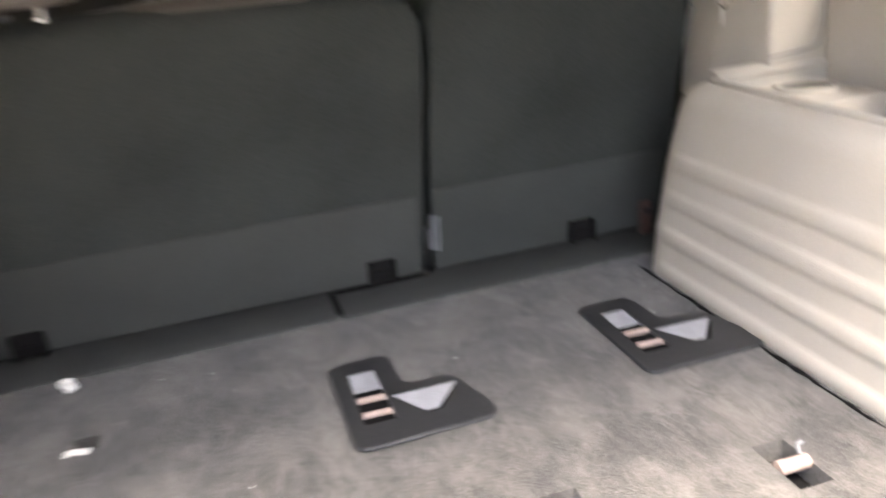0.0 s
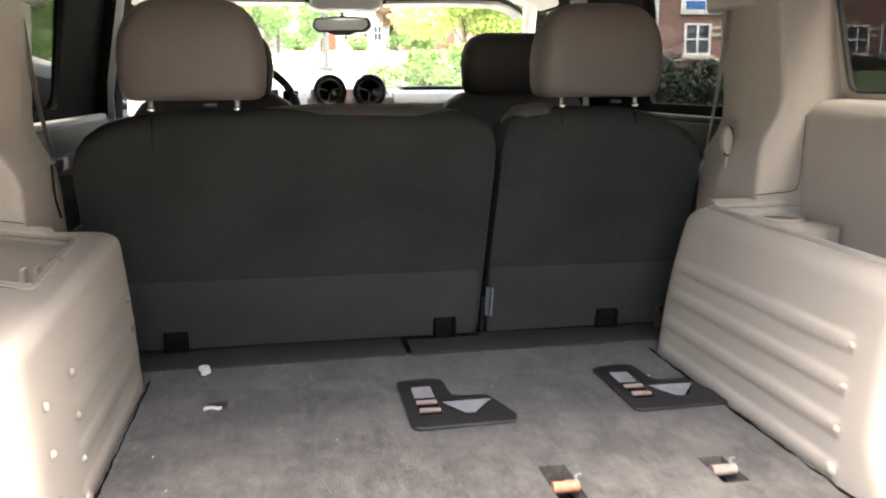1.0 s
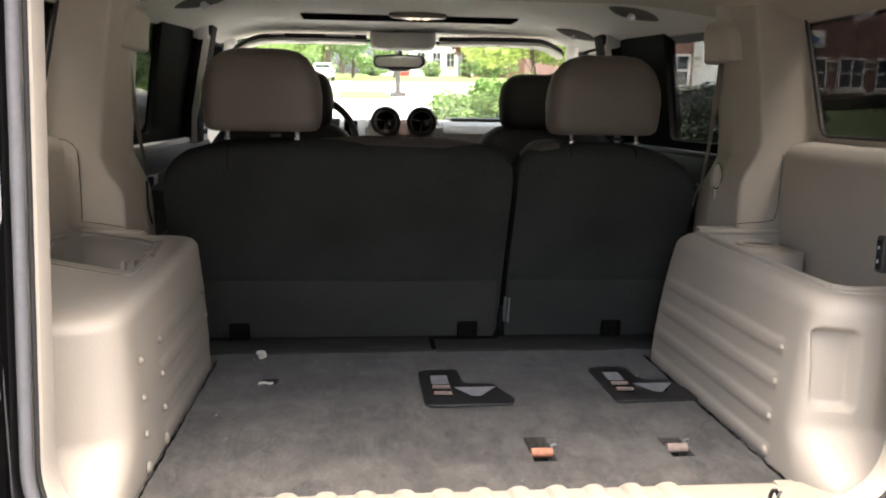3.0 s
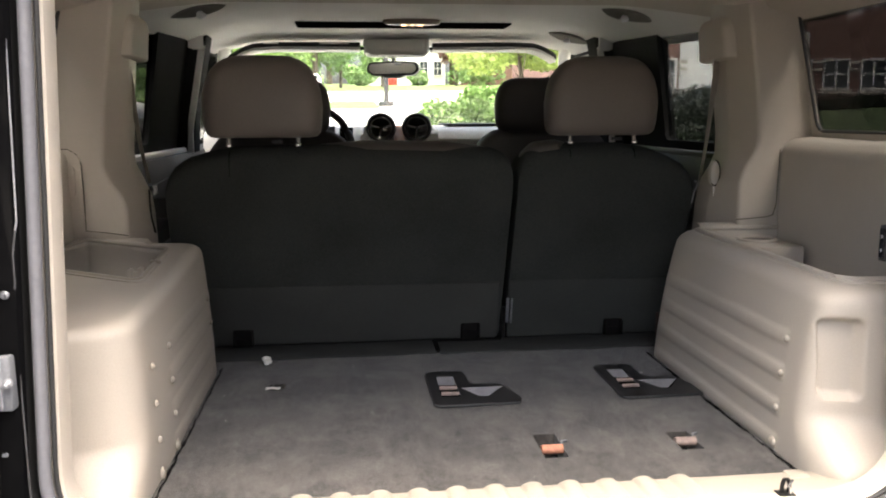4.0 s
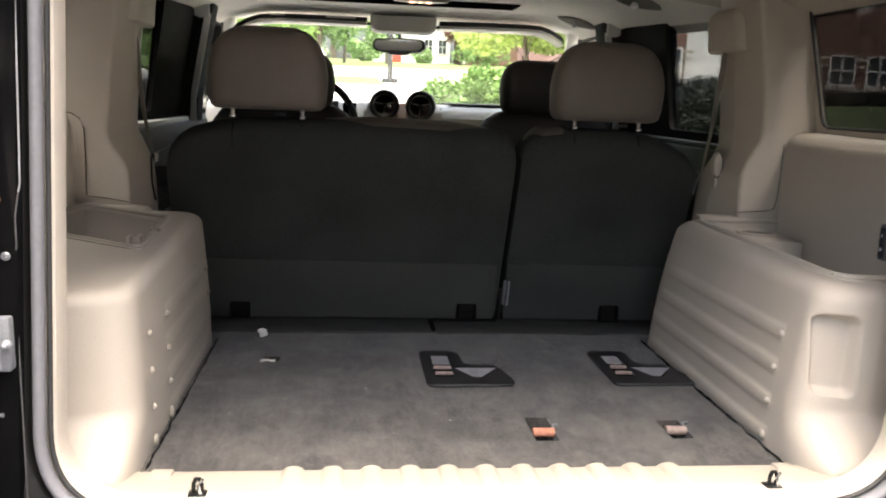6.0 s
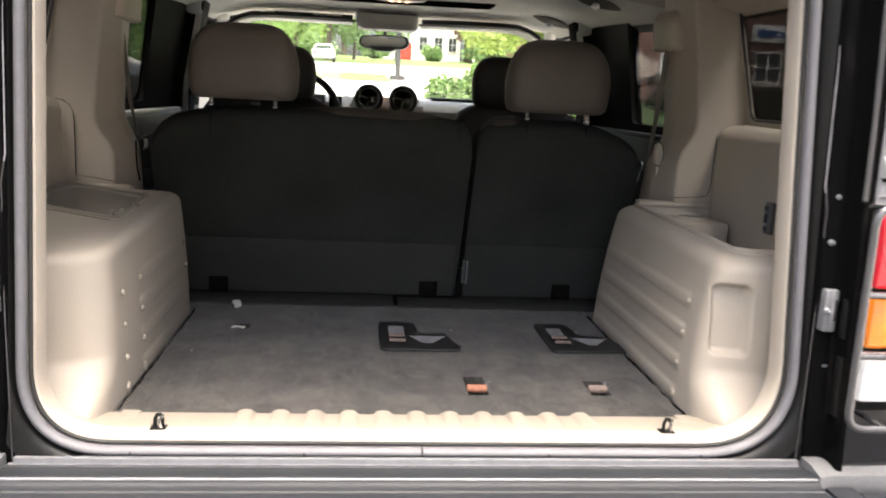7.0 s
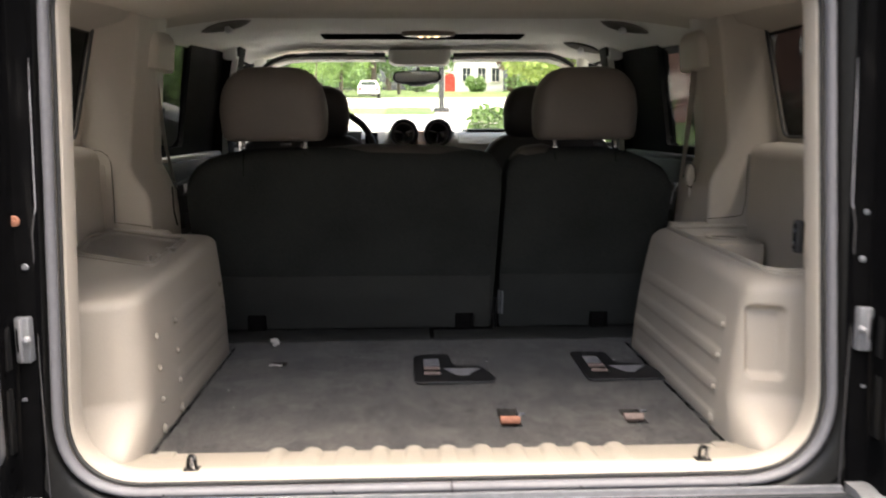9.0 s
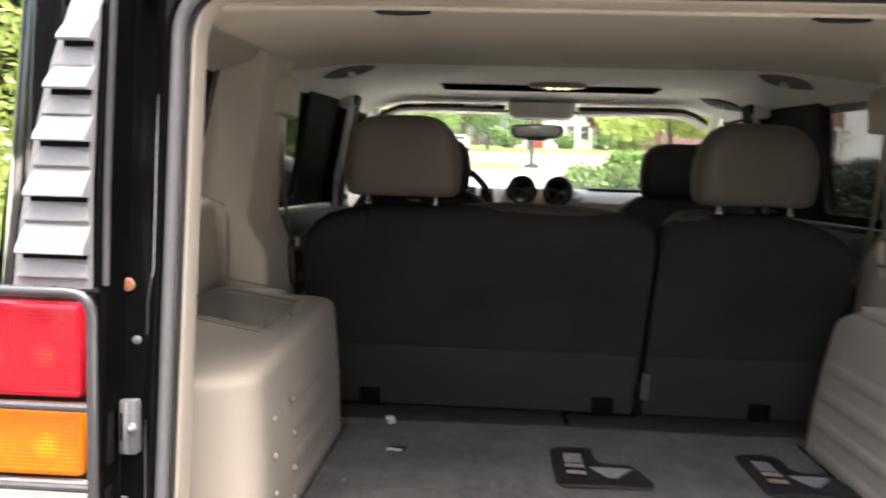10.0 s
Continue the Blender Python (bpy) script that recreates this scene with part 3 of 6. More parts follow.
ret = bmesh.ops.extrude_edge_only(bm, edges=edge)
for v in ret["geom"]:
    if isinstance(v, bmesh.types.BMVert):
        v.co.z -= 0.03
floor = part("floor", bm, CARPET, label="worn dark grey cargo carpet with dusty patches", category="carpet", kind="structure", angle=50)
part("floor_pan", box(-0.62, 0.62, 0.10, 1.02, 0.785, 0.803), HOLE, label="dark metal floor pan under the carpet", category="floor pan", kind="structure")

# dark flaps between the carpet and the seat backs
for x0, x1 in ((-0.62, -0.0105), (-0.0035, 0.62)):
    rows = []
    for k, (y, z) in enumerate(((0.892, F - 0.004), (0.894, F + 0.003), (0.90, F + 0.006), (0.95, F + 0.006), (1.0, F + 0.006), (1.02, F + 0.005))):
        rows.append([(x0 + (x1 - x0) * i / 40, y, z + 0.001 * noise.noise((i * 0.3 + x0 * 5, y * 20, 1))) for i in range(41)])
    part("carpet_flap", grid(rows), FLAP, label="dark carpet flap bridging floor and seat back", category="carpet flap", kind="structure")
part("flap_edge", join(box(-0.0125, 0.0, 0.90, 1.0, F + 0.002, F + 0.007), box(-0.012, 0.17, 0.988, 0.998, F + 0.005, F + 0.010)), HOLE, label="black gap beside the carpet flap", category="gap", kind="structure")

# floor anchors with rusty bars
for a, b, c, d in SLOTS[:2]:
    an = thing("floor_anchor", "rusty seat anchor bar in a slot of the carpet", "seat anchor", ((a + b) / 2, c, F), group="floor anchors")
    part("well", join(box(a + 0.001, b - 0.001, c + 0.001, d - 0.001, F - 0.034, F - 0.030)), HOLE, an, "dark well")
    part("bar", tube([(a + 0.002, c + 0.040, F - 0.001), (b - 0.001, c + 0.040, F - 0.001)], 0.0085, seg=14), RUST if a < 0.2 else PINK, an, "rusty steel bar")
    part("hook", tube([(b - 0.004, c + 0.046, F - 0.004), (b + 0.003, c + 0.062, F + 0.004), (b + 0.012, c + 0.066, F + 0.003)], 0.0025, seg=8), ZINC, an)


def anchor_plate(dx, dy, skew):
    th = thing("anchor_cover", "black plastic seat anchor cover set in the carpet", "anchor cover", (dx, 0.6 + dy, F), group="anchor covers")

    def sh(pts):
        return [Vector((x + dx + skew * (y - 0.5), y + dy)) for x, y in pts]
    outer = round_poly(sh([(-0.055, 0.498), (0.122, 0.502), (0.130, 0.528), (0.100, 0.628), (0.046, 0.626), (0.034, 0.640), (0.030, 0.726), (-0.056, 0.724)]), [0.018, 0.008, 0.012, 0.016, 0.012, 0.006, 0.018, 0.018], 5)
    h1 = round_poly(sh([(-0.036, 0.548), (0.006, 0.548), (0.004, 0.688), (-0.034, 0.688)]), 0.004, 3)
    h2 = round_poly(sh([(0.044, 0.545), (0.066, 0.545), (0.106, 0.606), (0.010, 0.606)]), 0.004, 3)
    part("plate", holed(outer, [h1, h2], F + 0.001, F + 0.0075), PLASTIC, th)
    part("rim", tube([(p.x, p.y, F + 0.0045) for p in outer], 0.0024, closed=True, seg=8), PLASTIC, th)
    part("liner", holed([p + Vector((0, 0)) for p in outer], [], F + 0.0012, F + 0.002), HOLE, th, "dark recess")
    q = sh([(-0.035, 0.640), (0.005, 0.640), (0.004, 0.687), (-0.033, 0.687)])
    part("metal_tongue", loft([[(p.x, p.y, F + (0.0025 if i < 2 else 0.006)) for i, p in enumerate(q)], [(p.x, p.y, F + (0.0035 if i < 2 else 0.007)) for i, p in enumerate(q)]]), PALEGREY, th, "pale grey tongue")
    for y in (0.612, 0.573):
        part("bar", tube([(dx - 0.034 + skew * (y - 0.5), y + dy, F + 0.006), (dx + 0.004 + skew * (y - 0.5), y + dy, F + 0.005)], 0.0045, seg=10), PINK, th, "pale rusty bar")
    q = sh([(0.046, 0.556), (0.064, 0.556), (0.103, 0.605), (0.013, 0.605)])
    part("metal_tongue", loft([[(p.x, p.y, F + (0.0025 if i < 2 else 0.006)) for i, p in enumerate(q)], [(p.x, p.y, F + (0.0035 if i < 2 else 0.007)) for i, p in enumerate(q)]]), PALEGREY, th, "pale grey tongue")


anchor_plate(0.0, 0.0, 0.0)
anchor_plate(0.400, 0.006, 0.0)

# torn carpet hole with a white scrap, a bent tin clip, crumbs
sc = thing("paper_scrap", "white torn scrap beside a hole in the carpet", "scrap", (-0.392, 0.672, F))
rows = [[(-0.412 + 0.032 * i / 5, 0.650 + 0.016 * j / 4 + 0.004 * math.sin(i), F + 0.004 + 0.006 * abs(noise.noise((i * 0.9, j * 0.9, 5)))) for i in range(6)] for j in range(5)]
part("scrap", grid(rows), PAPER, sc)
cl = thing("plastic_cap", "white plastic cap standing on the carpet", "cap", (-0.43, 0.82, F))
part("clip", turned(join(lathe([(0.006, 0.0), (0.0085, 0.001), (0.009, 0.014), (0.0145, 0.017), (0.015, 0.022), (0.010, 0.024), (0.008, 0.012)], (0, 0, 0), 'z', 18), box(0.004, 0.017, -0.006, 0.004, 0.004, 0.016, 0.002)), Matrix.Translation((-0.428, 0.846, F + 0.004)) @ Matrix.Rotation(0.16, 4, 'X') @ Matrix.Scale(0.74, 4)), PAPER, cl)
random.seed(5)
bm = bmesh.new()
for k in range(20):
    x, y, r = random.uniform(-0.5, 0.5), random.uniform(0.14, 0.86), random.uniform(0.0005, 0.0012)
    if any(a - 0.01 < x < b + 0.01 and c - 0.01 < y < d + 0.01 for a, b, c, d in SLOTS):
        continue
    bmesh.ops.create_icosphere(bm, subdivisions=1, radius=r, matrix=Matrix.Translation((x, y, F + 0.003)))
part("crumbs", bm, PAPER, label="pale crumbs scattered over the carpet", category="crumbs", kind="stuff")

# ---- cream sill with ribs ----
sill = thing("sill_plate", "cream ribbed plastic sill plate at the tailgate", "sill plate", (0, 0.05, F), kind="structure")
RIBS = [-0.302 + 0.0604 * i for i in range(11)]
xs = [-0.565 + 1.13 * i / 452 for i in range(453)]
LOW = sorted((p.x, p.y) for p in OPEN if p.y < 1.1)
rows = []
for y, lift, z0 in ((-0.024, 0, 0.8460), (-0.022, 0, 0.8535), (-0.014, 0, 0.8558), (0.0, 0.02, 0.8552), (0.018, 0.12, 0.8530), (0.035, 0.35, 0.8505), (0.055, 0.65, 0.8480), (0.075, 0.95, 0.8455), (0.093, 1.0, 0.8435),
                    (0.102, 0.92, 0.8425), (0.107, 0.7, 0.8410), (0.1105, 0.25, 0.8380), (0.1115, 0.0, 0.8260)):
    row = []
    for x in xs:
        d = min(abs(x - r) for r in RIBS)
        w = 0.0165
        rib = math.sqrt(max(0.0, 1 - (d / w) ** 2)) if d < w else 0.0
        row.append((x, y, z0 + 0.009 * lift * rib + max(0.0, curve_at(LOW, x) - 0.857) * (1 - smooth_step(-0.01, 0.02, y)) * smooth_step(0.56, 0.49, abs(x))))
    rows.append(row)
part("plate", grid(rows), CREAM, sill, angle=60)
for s in (1, -1):
    part("pad", box(*sorted((0.482 * s, 0.516 * s)), 0.074, 0.108, 0.836, 0.8465, 0.004), CREAM, sill)
    hk = thing("floor_latch", "black wire latch loop standing on the sill", "latch", (0.43 * s, 0, 0.85), group="sill latches")
    part("foot", box(0.43 * s - 0.013, 0.43 * s + 0.013, -0.008, 0.014, 0.855, 0.8585, 0.002), SATIN, hk)
    x = 0.43 * s
    part("loop", tube([(x - 0.006, 0.004, 0.857), (x - 0.005, 0.004, 0.872), (x - 0.002, 0.004, 0.879), (x + 0.003, 0.004, 0.879), (x + 0.006, 0.004, 0.872), (x + 0.006, 0.004, 0.853)], 0.0032, seg=8), SATIN, hk)
    part("spring", tube([(x + 0.006, -0.002, 0.855), (x + 0.002, -0.002, 0.872), (x + 0.009, -0.001, 0.880)], 0.0022, seg=6), CHROME, hk)

# ---- wheel-arch boxes ----
TH = np.linspace(0, 2 * np.pi, 620, endpoint=False)


def star(outline, c):
    p = np.array([(v[0], v[1]) for v in outline]) - c
    q = np.roll(p, -1, axis=0)
    e = q - p
    d = np.stack([np.cos(TH), np.sin(TH)], 1)
    den = d[:, None, 0] * e[None, :, 1] - d[:, None, 1] * e[None, :, 0]
    den[np.abs(den) < 1e-12] = 1e-12
    t = (p[:, 0] * e[:, 1] - p[:, 1] * e[:, 0])[None] / den
    s = (p[None, :, 0] * d[:, None, 1] - p[None, :, 1] * d[:, None, 0]) / den
    t[(s < -1e-9) | (s > 1 + 1e-9)] = 0
    return c + d * t.max(axis=1)[:, None]


def wheel_box(s, bin_outline, bin_floor, top, ribs, dots, pocket, c, foot, nose_y, upper=0.555, R=0.03, rear_r=0.05):
    c = np.array(c)

    def outline(h, inset):
        xi, yn, yr = foot + (upper - foot) * h ** 1.5, nose_y - 0.03 * h - 0.03 * h ** 3, 0.128
        return round_poly([(0.90, 0.100 + inset), (0.645, 0.102 + inset), (xi + inset, yr + 0.01 * h + inset), (xi + inset, yn - inset), (0.90, yn - inset + 0.02)], [0, 0.02, rear_r, 0.05, 0], 14)
    rings = []
    H = 1.15 - F
    n = 74
    levels = [(i / n * (H - R) / H, 0.0) for i in range(n + 1)]
    levels += [((H - R + R * math.sin(a)) / H, R * (1 - math.cos(a))) for a in [math.pi / 2 * k / 8 for k in range(1, 9)]]
    for h, inset in levels:
        pts = star(outline(h, inset), c)
        ring = []
        for x, y in pts:
            z = F - 0.012 + h * (top(y) - F + 0.012)
            if inset == 0.0:
                nose = nose_y - 0.03 * h - 0.03 * h ** 3
                # moulded ribs along the inner face
                face = smooth_step(0.60, 0.56, x) * smooth_step(ribs[0] - 0.004, ribs[0] + 0.006, y) * smooth_step(nose - 0.02, nose - 0.06, y)
                for zr in ribs[1]:
                    d = abs(z - zr) / ribs[2]
                    if d < 1:
                        x -= ribs[3] * face * math.sqrt(1 - d * d)
                # pocket in the rear face
                if pocket and y < 0.22:
                    x0, x1, z0, z1 = pocket
                    u, w, rr = abs(x - (x0 + x1) / 2) - (x1 - x0) / 2, abs(z - (z0 + z1) / 2) - (z1 - z0) / 2, 0.014
                    d = math.hypot(max(u + rr, 0), max(w + rr, 0)) - rr + min(max(u + rr, w + rr), 0)
                    y += 0.022 * smooth_step(0.004, -0.008, d)
                # the foot of the rear face runs out towards the sill
                if y < 0.25:
                    rim_gap = math.hypot(max(0.0, x - 0.437), max(0.0, 1.026 - z))
                    near = smooth_step(0.105, 0.180, rim_gap) * smooth_step(0.50, 0.56, x) * smooth_step(0.935, 0.85, z)
                    y -= 0.65 * (y - 0.004) * near * smooth_step(0.25, 0.13, y)
            ring.append((x * s, y, z))
        rings.append(ring)
    rim = np.array([(p[0], p[1]) for p in bin_outline])
    ctr = rim.mean(axis=0)

    def lift(x, y):
        """The bin of the left box climbs towards the pillar."""
        return 0.02 * smooth_step(0.50, 0.68, y) * smooth_step(0.61, 0.76, x) if s < 0 else 0.0

    def rim_ring(grow, dz):
        q = ctr + (rim - ctr) * (1 + grow)
        return [(x * s, y, top(y) + dz + lift(x, y) * (1.0 if dz > -0.05 else 0.0)) for x, y in star(q, c)]
    rings += [rim_ring(0.06, 0.0), rim_ring(0.055, 0.003), rim_ring(0.03, 0.004), rim_ring(0.0, 0.003), rim_ring(-0.012, -0.004)]
    rings += [rim_ring(-0.02, -0.007), rim_ring(0.0, -0.010), rim_ring(0.075, -0.046), rim_ring(0.075, bin_floor + 0.008), rim_ring(0.04, bin_floor)] if s < 0 else [rim_ring(-0.035, bin_floor + 0.008), rim_ring(-0.06, bin_floor)]
    arch = thing("wheel_box", "beige moulded plastic wheel-arch box with an open bin on top", "trim panel", (0.7 * s, 0.45, F), group="wheel-arch boxes", kind="structure")
    part("shell", loft(rings, cap0=True, cap1=True), BEIGE, arch, angle=50)
    lip = [(p[0] * s, p[1], top(p[1]) + 0.0035 + lift(p[0], p[1])) for p in bin_outline]
    part("bin_rim", tube(lip, 0.0042 if s < 0 else 0.0058, closed=True, seg=8), CREAM if s < 0 else BEIGE, arch, "raised rim")
    # Dark tube stands for the shadow line below the raised rim.
    shade = [(p[0] * s, p[1], top(p[1]) + 0.0004 + lift(p[0], p[1])) for p in [ctr + (np.array((q[0], q[1])) - ctr) * 1.045 for q in bin_outline]]
    if s < 0:
        part("rim_shade", tube(shade, 0.0017, closed=True, seg=6), HOOKCUP, arch, "dark line for the shade under the rim")
    for y, z in dots:
        h = (z - F) / (top(y) - F)
        x = foot + (upper - foot) * h ** 1.5 - 0.003
        part("stud", turned(dome((x, y, z), 0.0068 if z > 0.86 else 0.011, 'x', -0.006), Matrix.Diagonal((s, 1, 1, 1))), CREAM, arch, "pale moulded stud")
    return arch


def left_top(y):
    return curve_at([(0.12, 1.118), (0.44, 1.132), (0.73, 1.150), (0.9, 1.155)], y)


def right_top(y):
    return curve_at([(0.10, 1.142), (0.25, 1.146), (0.45, 1.152), (0.62, 1.154), (0.76, 1.160), (0.9, 1.162)], y)


left_box = wheel_box(-1, round_poly([(0.602, 0.406), (0.609, 0.685), (0.776, 0.688), (0.813, 0.63), (0.81, 0.525)], 0.014, 5), -0.20, left_top,
                     (0.335, (1.03, 0.975, 0.912, 0.852), 0.015, 0.0022),
                     [(y, z) for y in (0.336, 0.213) for z in (1.03, 0.968, 0.906, 0.848)] + [(0.742, 0.972), (0.728, 1.03)], None, (0.73, 0.58), 0.538, 0.836, 0.549, 0.022, 0.10)
right_box = wheel_box(1, round_poly([(0.606, 0.175), (0.590, 0.735), (0.80, 0.735), (0.80, 0.175)], [0.05, 0.02, 0.02, 0.05], 6), -0.20, right_top,
                      (0.214, (1.038, 0.976, 0.913, 0.850), 0.014, 0.0038),
                      [(0.214, z) for z in (1.038, 0.976, 0.913, 0.850)], (0.551, 0.614, 0.958, 1.092), (0.72, 0.42), 0.523, 0.842)
# Dark ribbon stands for the shade in the crevice beside the frayed carpet.
for s, foot, y1 in ((-1, 0.535, 0.83), (1, 0.520, 0.835)):
    path = [(s * (foot - 0.004 + 0.0035 * noise.noise((y * 30, s, 2))), y, F + 0.001) for y in [0.13 + (y1 - 0.13) * i / 60 for i in range(61)]]
    part("carpet_edge", tube(path, [0.0012 + 0.004 * abs(noise.noise((i * 0.37, s, 7))) for i in range(61)], seg=6), HOLE, label="dark crevice strip along the frayed carpet edge", category="carpet edge", kind="structure", group="carpet edges")
part("cup_shelf", box(0.60, 0.772, 0.582, 0.742, 0.97, 1.140, 0.004), BEIGE, right_box)
part("cup_ring", lathe([(0.036, 0.0), (0.046, 0.0), (0.046, 0.005), (0.042, 0.007), (0.037, 0.004), (0.036, -0.0)], (0.714, 0.686, 1.1395), 'z', 32), BEIGE, right_box)
# Flat dark disc stands for the shade inside the cup holder.
part("cup_well", lathe([(0.0365, 0.0), (0.0365, 0.0015), (0.01, 0.0018)], (0.714, 0.686, 1.1395), 'z', 28), HOOKCUP, right_box, "flat dark disc for the cup holder's shaded well")
part("rear_lip", loft([[(x, y, z) for y, z in ((0.736, 1.10), (0.738, 1.158), (0.742, 1.168), (0.752, 1.172), (0.77, 1.172), (0.775, 1.10))] for x in (0.60, 0.61, 0.80)]), BEIGE, right_box)
part("bin_tab", join(box(-0.664, -0.656, 0.560, 0.585, 0.94, 1.127, 0.003), box(-0.644, -0.636, 0.560, 0.585, 0.94, 1.130, 0.003), box(-0.664, -0.636, 0.580, 0.588, 0.94, 1.120, 0.002)), BEIGE, left_box)
part("rear_lip", loft([[(x, y, z) for y, z in ((0.706, 1.13), (0.708, 1.156 - d), (0.713, 1.163 - d), (0.725, 1.165 - d), (0.75, 1.165 - d), (0.755, 1.13))] for x, d in ((-0.655, 0.012), (-0.663, 0.003), (-0.68, 0.0), (-0.82, 0.0))]), BEIGE, left_box)
eyelet = part("bin_eyelet", lathe([(0.011, 0), (0.011, 0.005), (0.0095, 0.007), (0.005, 0.007), (0.004, 0.003)], (-0.606, 0.555, 1.140), 'z', 18), CREAM, left_box, "pale moulded eyelet")
part("hole", lathe([(0.0045, 0.0), (0.0045, 0.0062), (0.001, 0.0064)], (-0.606, 0.555, 1.140), 'z', 12), HOLE, eyelet, "dark hole")

# outlet on the trim beside the opening
ol = thing("power_switch", "black rocker switch set in the cream pillar trim", "switch", (0.597, 0.05, 1.232))
part("bezel", box(0.590, 0.602, 0.042, 0.062, 1.202, 1.258, 0.003), PLASTIC, ol)
part("rocker", box(0.588, 0.594, 0.045, 0.059, 1.207, 1.253, 0.002), SCREEN, ol)
part("mark", join(box(0.5872, 0.589, 0.050, 0.053, 1.238, 1.243), box(0.5872, 0.589, 0.050, 0.053, 1.217, 1.222)), PALEGREY, ol, "pale mark")


# ---- side walls, pillars and windows ----
def lean(x, z):
    return x - 0.19 * max(0.0, z - 1.38)


def window_frame(outer, inner, x0, x1, s):
    """A wall with a window hole, leaning inwards above the belt line; outlines in y and z."""
    rings = []
    for o, x in ((outer, x1), (outer, x0), (inner, x0), (inner, x1), (outer, x1)):
        rings.append([(lean(x, p[1]) * s, p[0], p[1]) for p in o])
    bm = loft(rings, cap0=False, cap1=False)
    bmesh.ops.remove_doubles(bm, verts=bm.verts, dist=1e-6)
    return bm


def side(s):
    word = "right" if s > 0 else "left"
    def mx(bm):
        return turned(bm, Matrix.Diagonal((s, 1, 1, 1)))
    wall = thing("wall_" + word, "beige plastic side trim with a quarter window", "side wall", (0.87 * s, 0.4, F), kind="structure")
    q = round_poly([(0.13, 1.388), (0.712, 1.388), (0.738, 1.70), (0.13, 1.70)], 0.03, 6)
    o = round_poly([(0.04, 1.30), (0.97, 1.30), (0.97, 1.80), (0.04, 1.80)], 0.004, 6)
    part("upper", window_frame(o, q, 0.862, 0.874, s), BEIGE, wall)
    part("window_rubber", mx(tube([(lean(0.863, p.y), p.x, p.y) for p in q], 0.004, closed=True, seg=8)), DARKRUBBER, wall, "black window rubber")
    pane = mx(loft([[(lean(0.868, p.y), p.x, p.y) for p in q], [(lean(0.871, p.y), p.x, p.y) for p in q]]))
    pane = part("pane", pane, TINT, wall, "dark tinted glass")
    pane.visible_shadow = False
    part("outer_skin", window_frame(round_poly([(0.07, 1.30), (0.97, 1.30), (0.97, 1.85), (0.07, 1.85)], 0.004, 6), round_poly([(0.085, 1.35), (0.80, 1.35), (0.83, 1.76), (0.085, 1.76)], 0.03, 6), 0.884, 0.905, s), BLACK, wall, "black painted outer skin")
    part("lower_skin", mx(box(0.905, 0.925, 0.03, 0.97, 0.56, 1.30, 0.008)), BLACK, wall, "black painted outer skin")
    # lower trim panel with a rounded shoulder
    k = 0.0 if s < 0 else -0.026
    prof = [(0.90, 1.05), (0.812 + k, 1.05), (0.816 + k, 1.335), (0.819 + k, 1.350), (0.828 + k, 1.362), (0.845 + k, 1.370), (0.88, 1.376), (0.90, 1.376)]
    rows = [[(x, y, z - 0.003 * noise.noise((y * 3, z * 3, s))) for x, z in prof] for y in [0.075 + 0.66 * i / 12 for i in range(13)]]
    part("shoulder", mx(grid(rows)), BEIGE, wall)
    # the return behind the opening's lining
    part("return", mx(loft([[(lx2, 0.0, z), (lx2, 0.02, z), (0.862, 0.09, z), (0.80, -0.005, z)] for lx2, z in ((0.618, 1.10), (0.610, 1.3), (0.602, 1.5), (0.594, 1.74))])), BEIGE, wall)
    # panel lines on the pillar's rear face
    if s < 0:
        ol = round_poly([(0.79, 1.186), (0.90, 1.186), (0.90, 1.360), (0.79, 1.360)], [0.004, 0.004, 0.004, 0.04], 8)
        part("access_panel", mx(plate(ol, 'y', 0.7315, 0.745, 0.0035)), BEIGE, wall)
        part("panel_gap", mx(tube([(0.84, 0.7352, 1.3615), (0.815, 0.7352, 1.3605), (0.799, 0.7352, 1.350), (0.7895, 0.7355, 1.328), (0.7885, 0.736, 1.26), (0.789, 0.736, 1.184), (0.75, 0.7375, 1.180), (0.702, 0.739, 1.172)], 0.0008, seg=6)), HOLE, wall, "dark shut line")
        ol = round_poly([(0.803, 1.262), (0.832, 1.262), (0.832, 1.325), (0.803, 1.325)], 0.008, 4)
        part("panel_latch", mx(plate(ol, 'y', 0.727, 0.734, 0.003)), BEIGE, wall)
    else:
        part("panel_gap", mx(tube([(0.786, 0.7372, 1.345), (0.7835, 0.7372, 1.22), (0.777, 0.7375, 1.192), (0.76, 0.738, 1.187), (0.688, 0.740, 1.182)], 0.0008, seg=6)), HOLE, wall, "dark shut line")

    # rear pillar with its belt housing
    pil = thing("pillar_trim", "beige plastic pillar trim with a seat belt housing", "pillar", (0.75 * s, 0.8, 1.15), group="pillar trims", kind="structure")
    XR = [(1.10, 0.692), (1.27, 0.690), (1.30, 0.700), (1.345, 0.728), (1.37, 0.734), (1.50, 0.722), (1.62, 0.704), (1.70, 0.69), (1.76, 0.68)]
    XI = [(1.10, 0.662), (1.20, 0.668), (1.26, 0.680), (1.30, 0.704), (1.33, 0.716), (1.38, 0.716), (1.50, 0.704), (1.56, 0.700), (1.66, 0.69), (1.76, 0.68)]
    if s < 0:
        XR = [(1.10, 0.702), (1.235, 0.702), (1.26, 0.712), (1.295, 0.738), (1.32, 0.746), (1.36, 0.742), (1.476, 0.731), (1.65, 0.708), (1.76, 0.69)]
        XI = [(1.10, 0.680), (1.20, 0.683), (1.245, 0.689), (1.285, 0.706), (1.32, 0.722), (1.35, 0.724), (1.45, 0.716), (1.54, 0.709), (1.66, 0.695), (1.76, 0.685)]
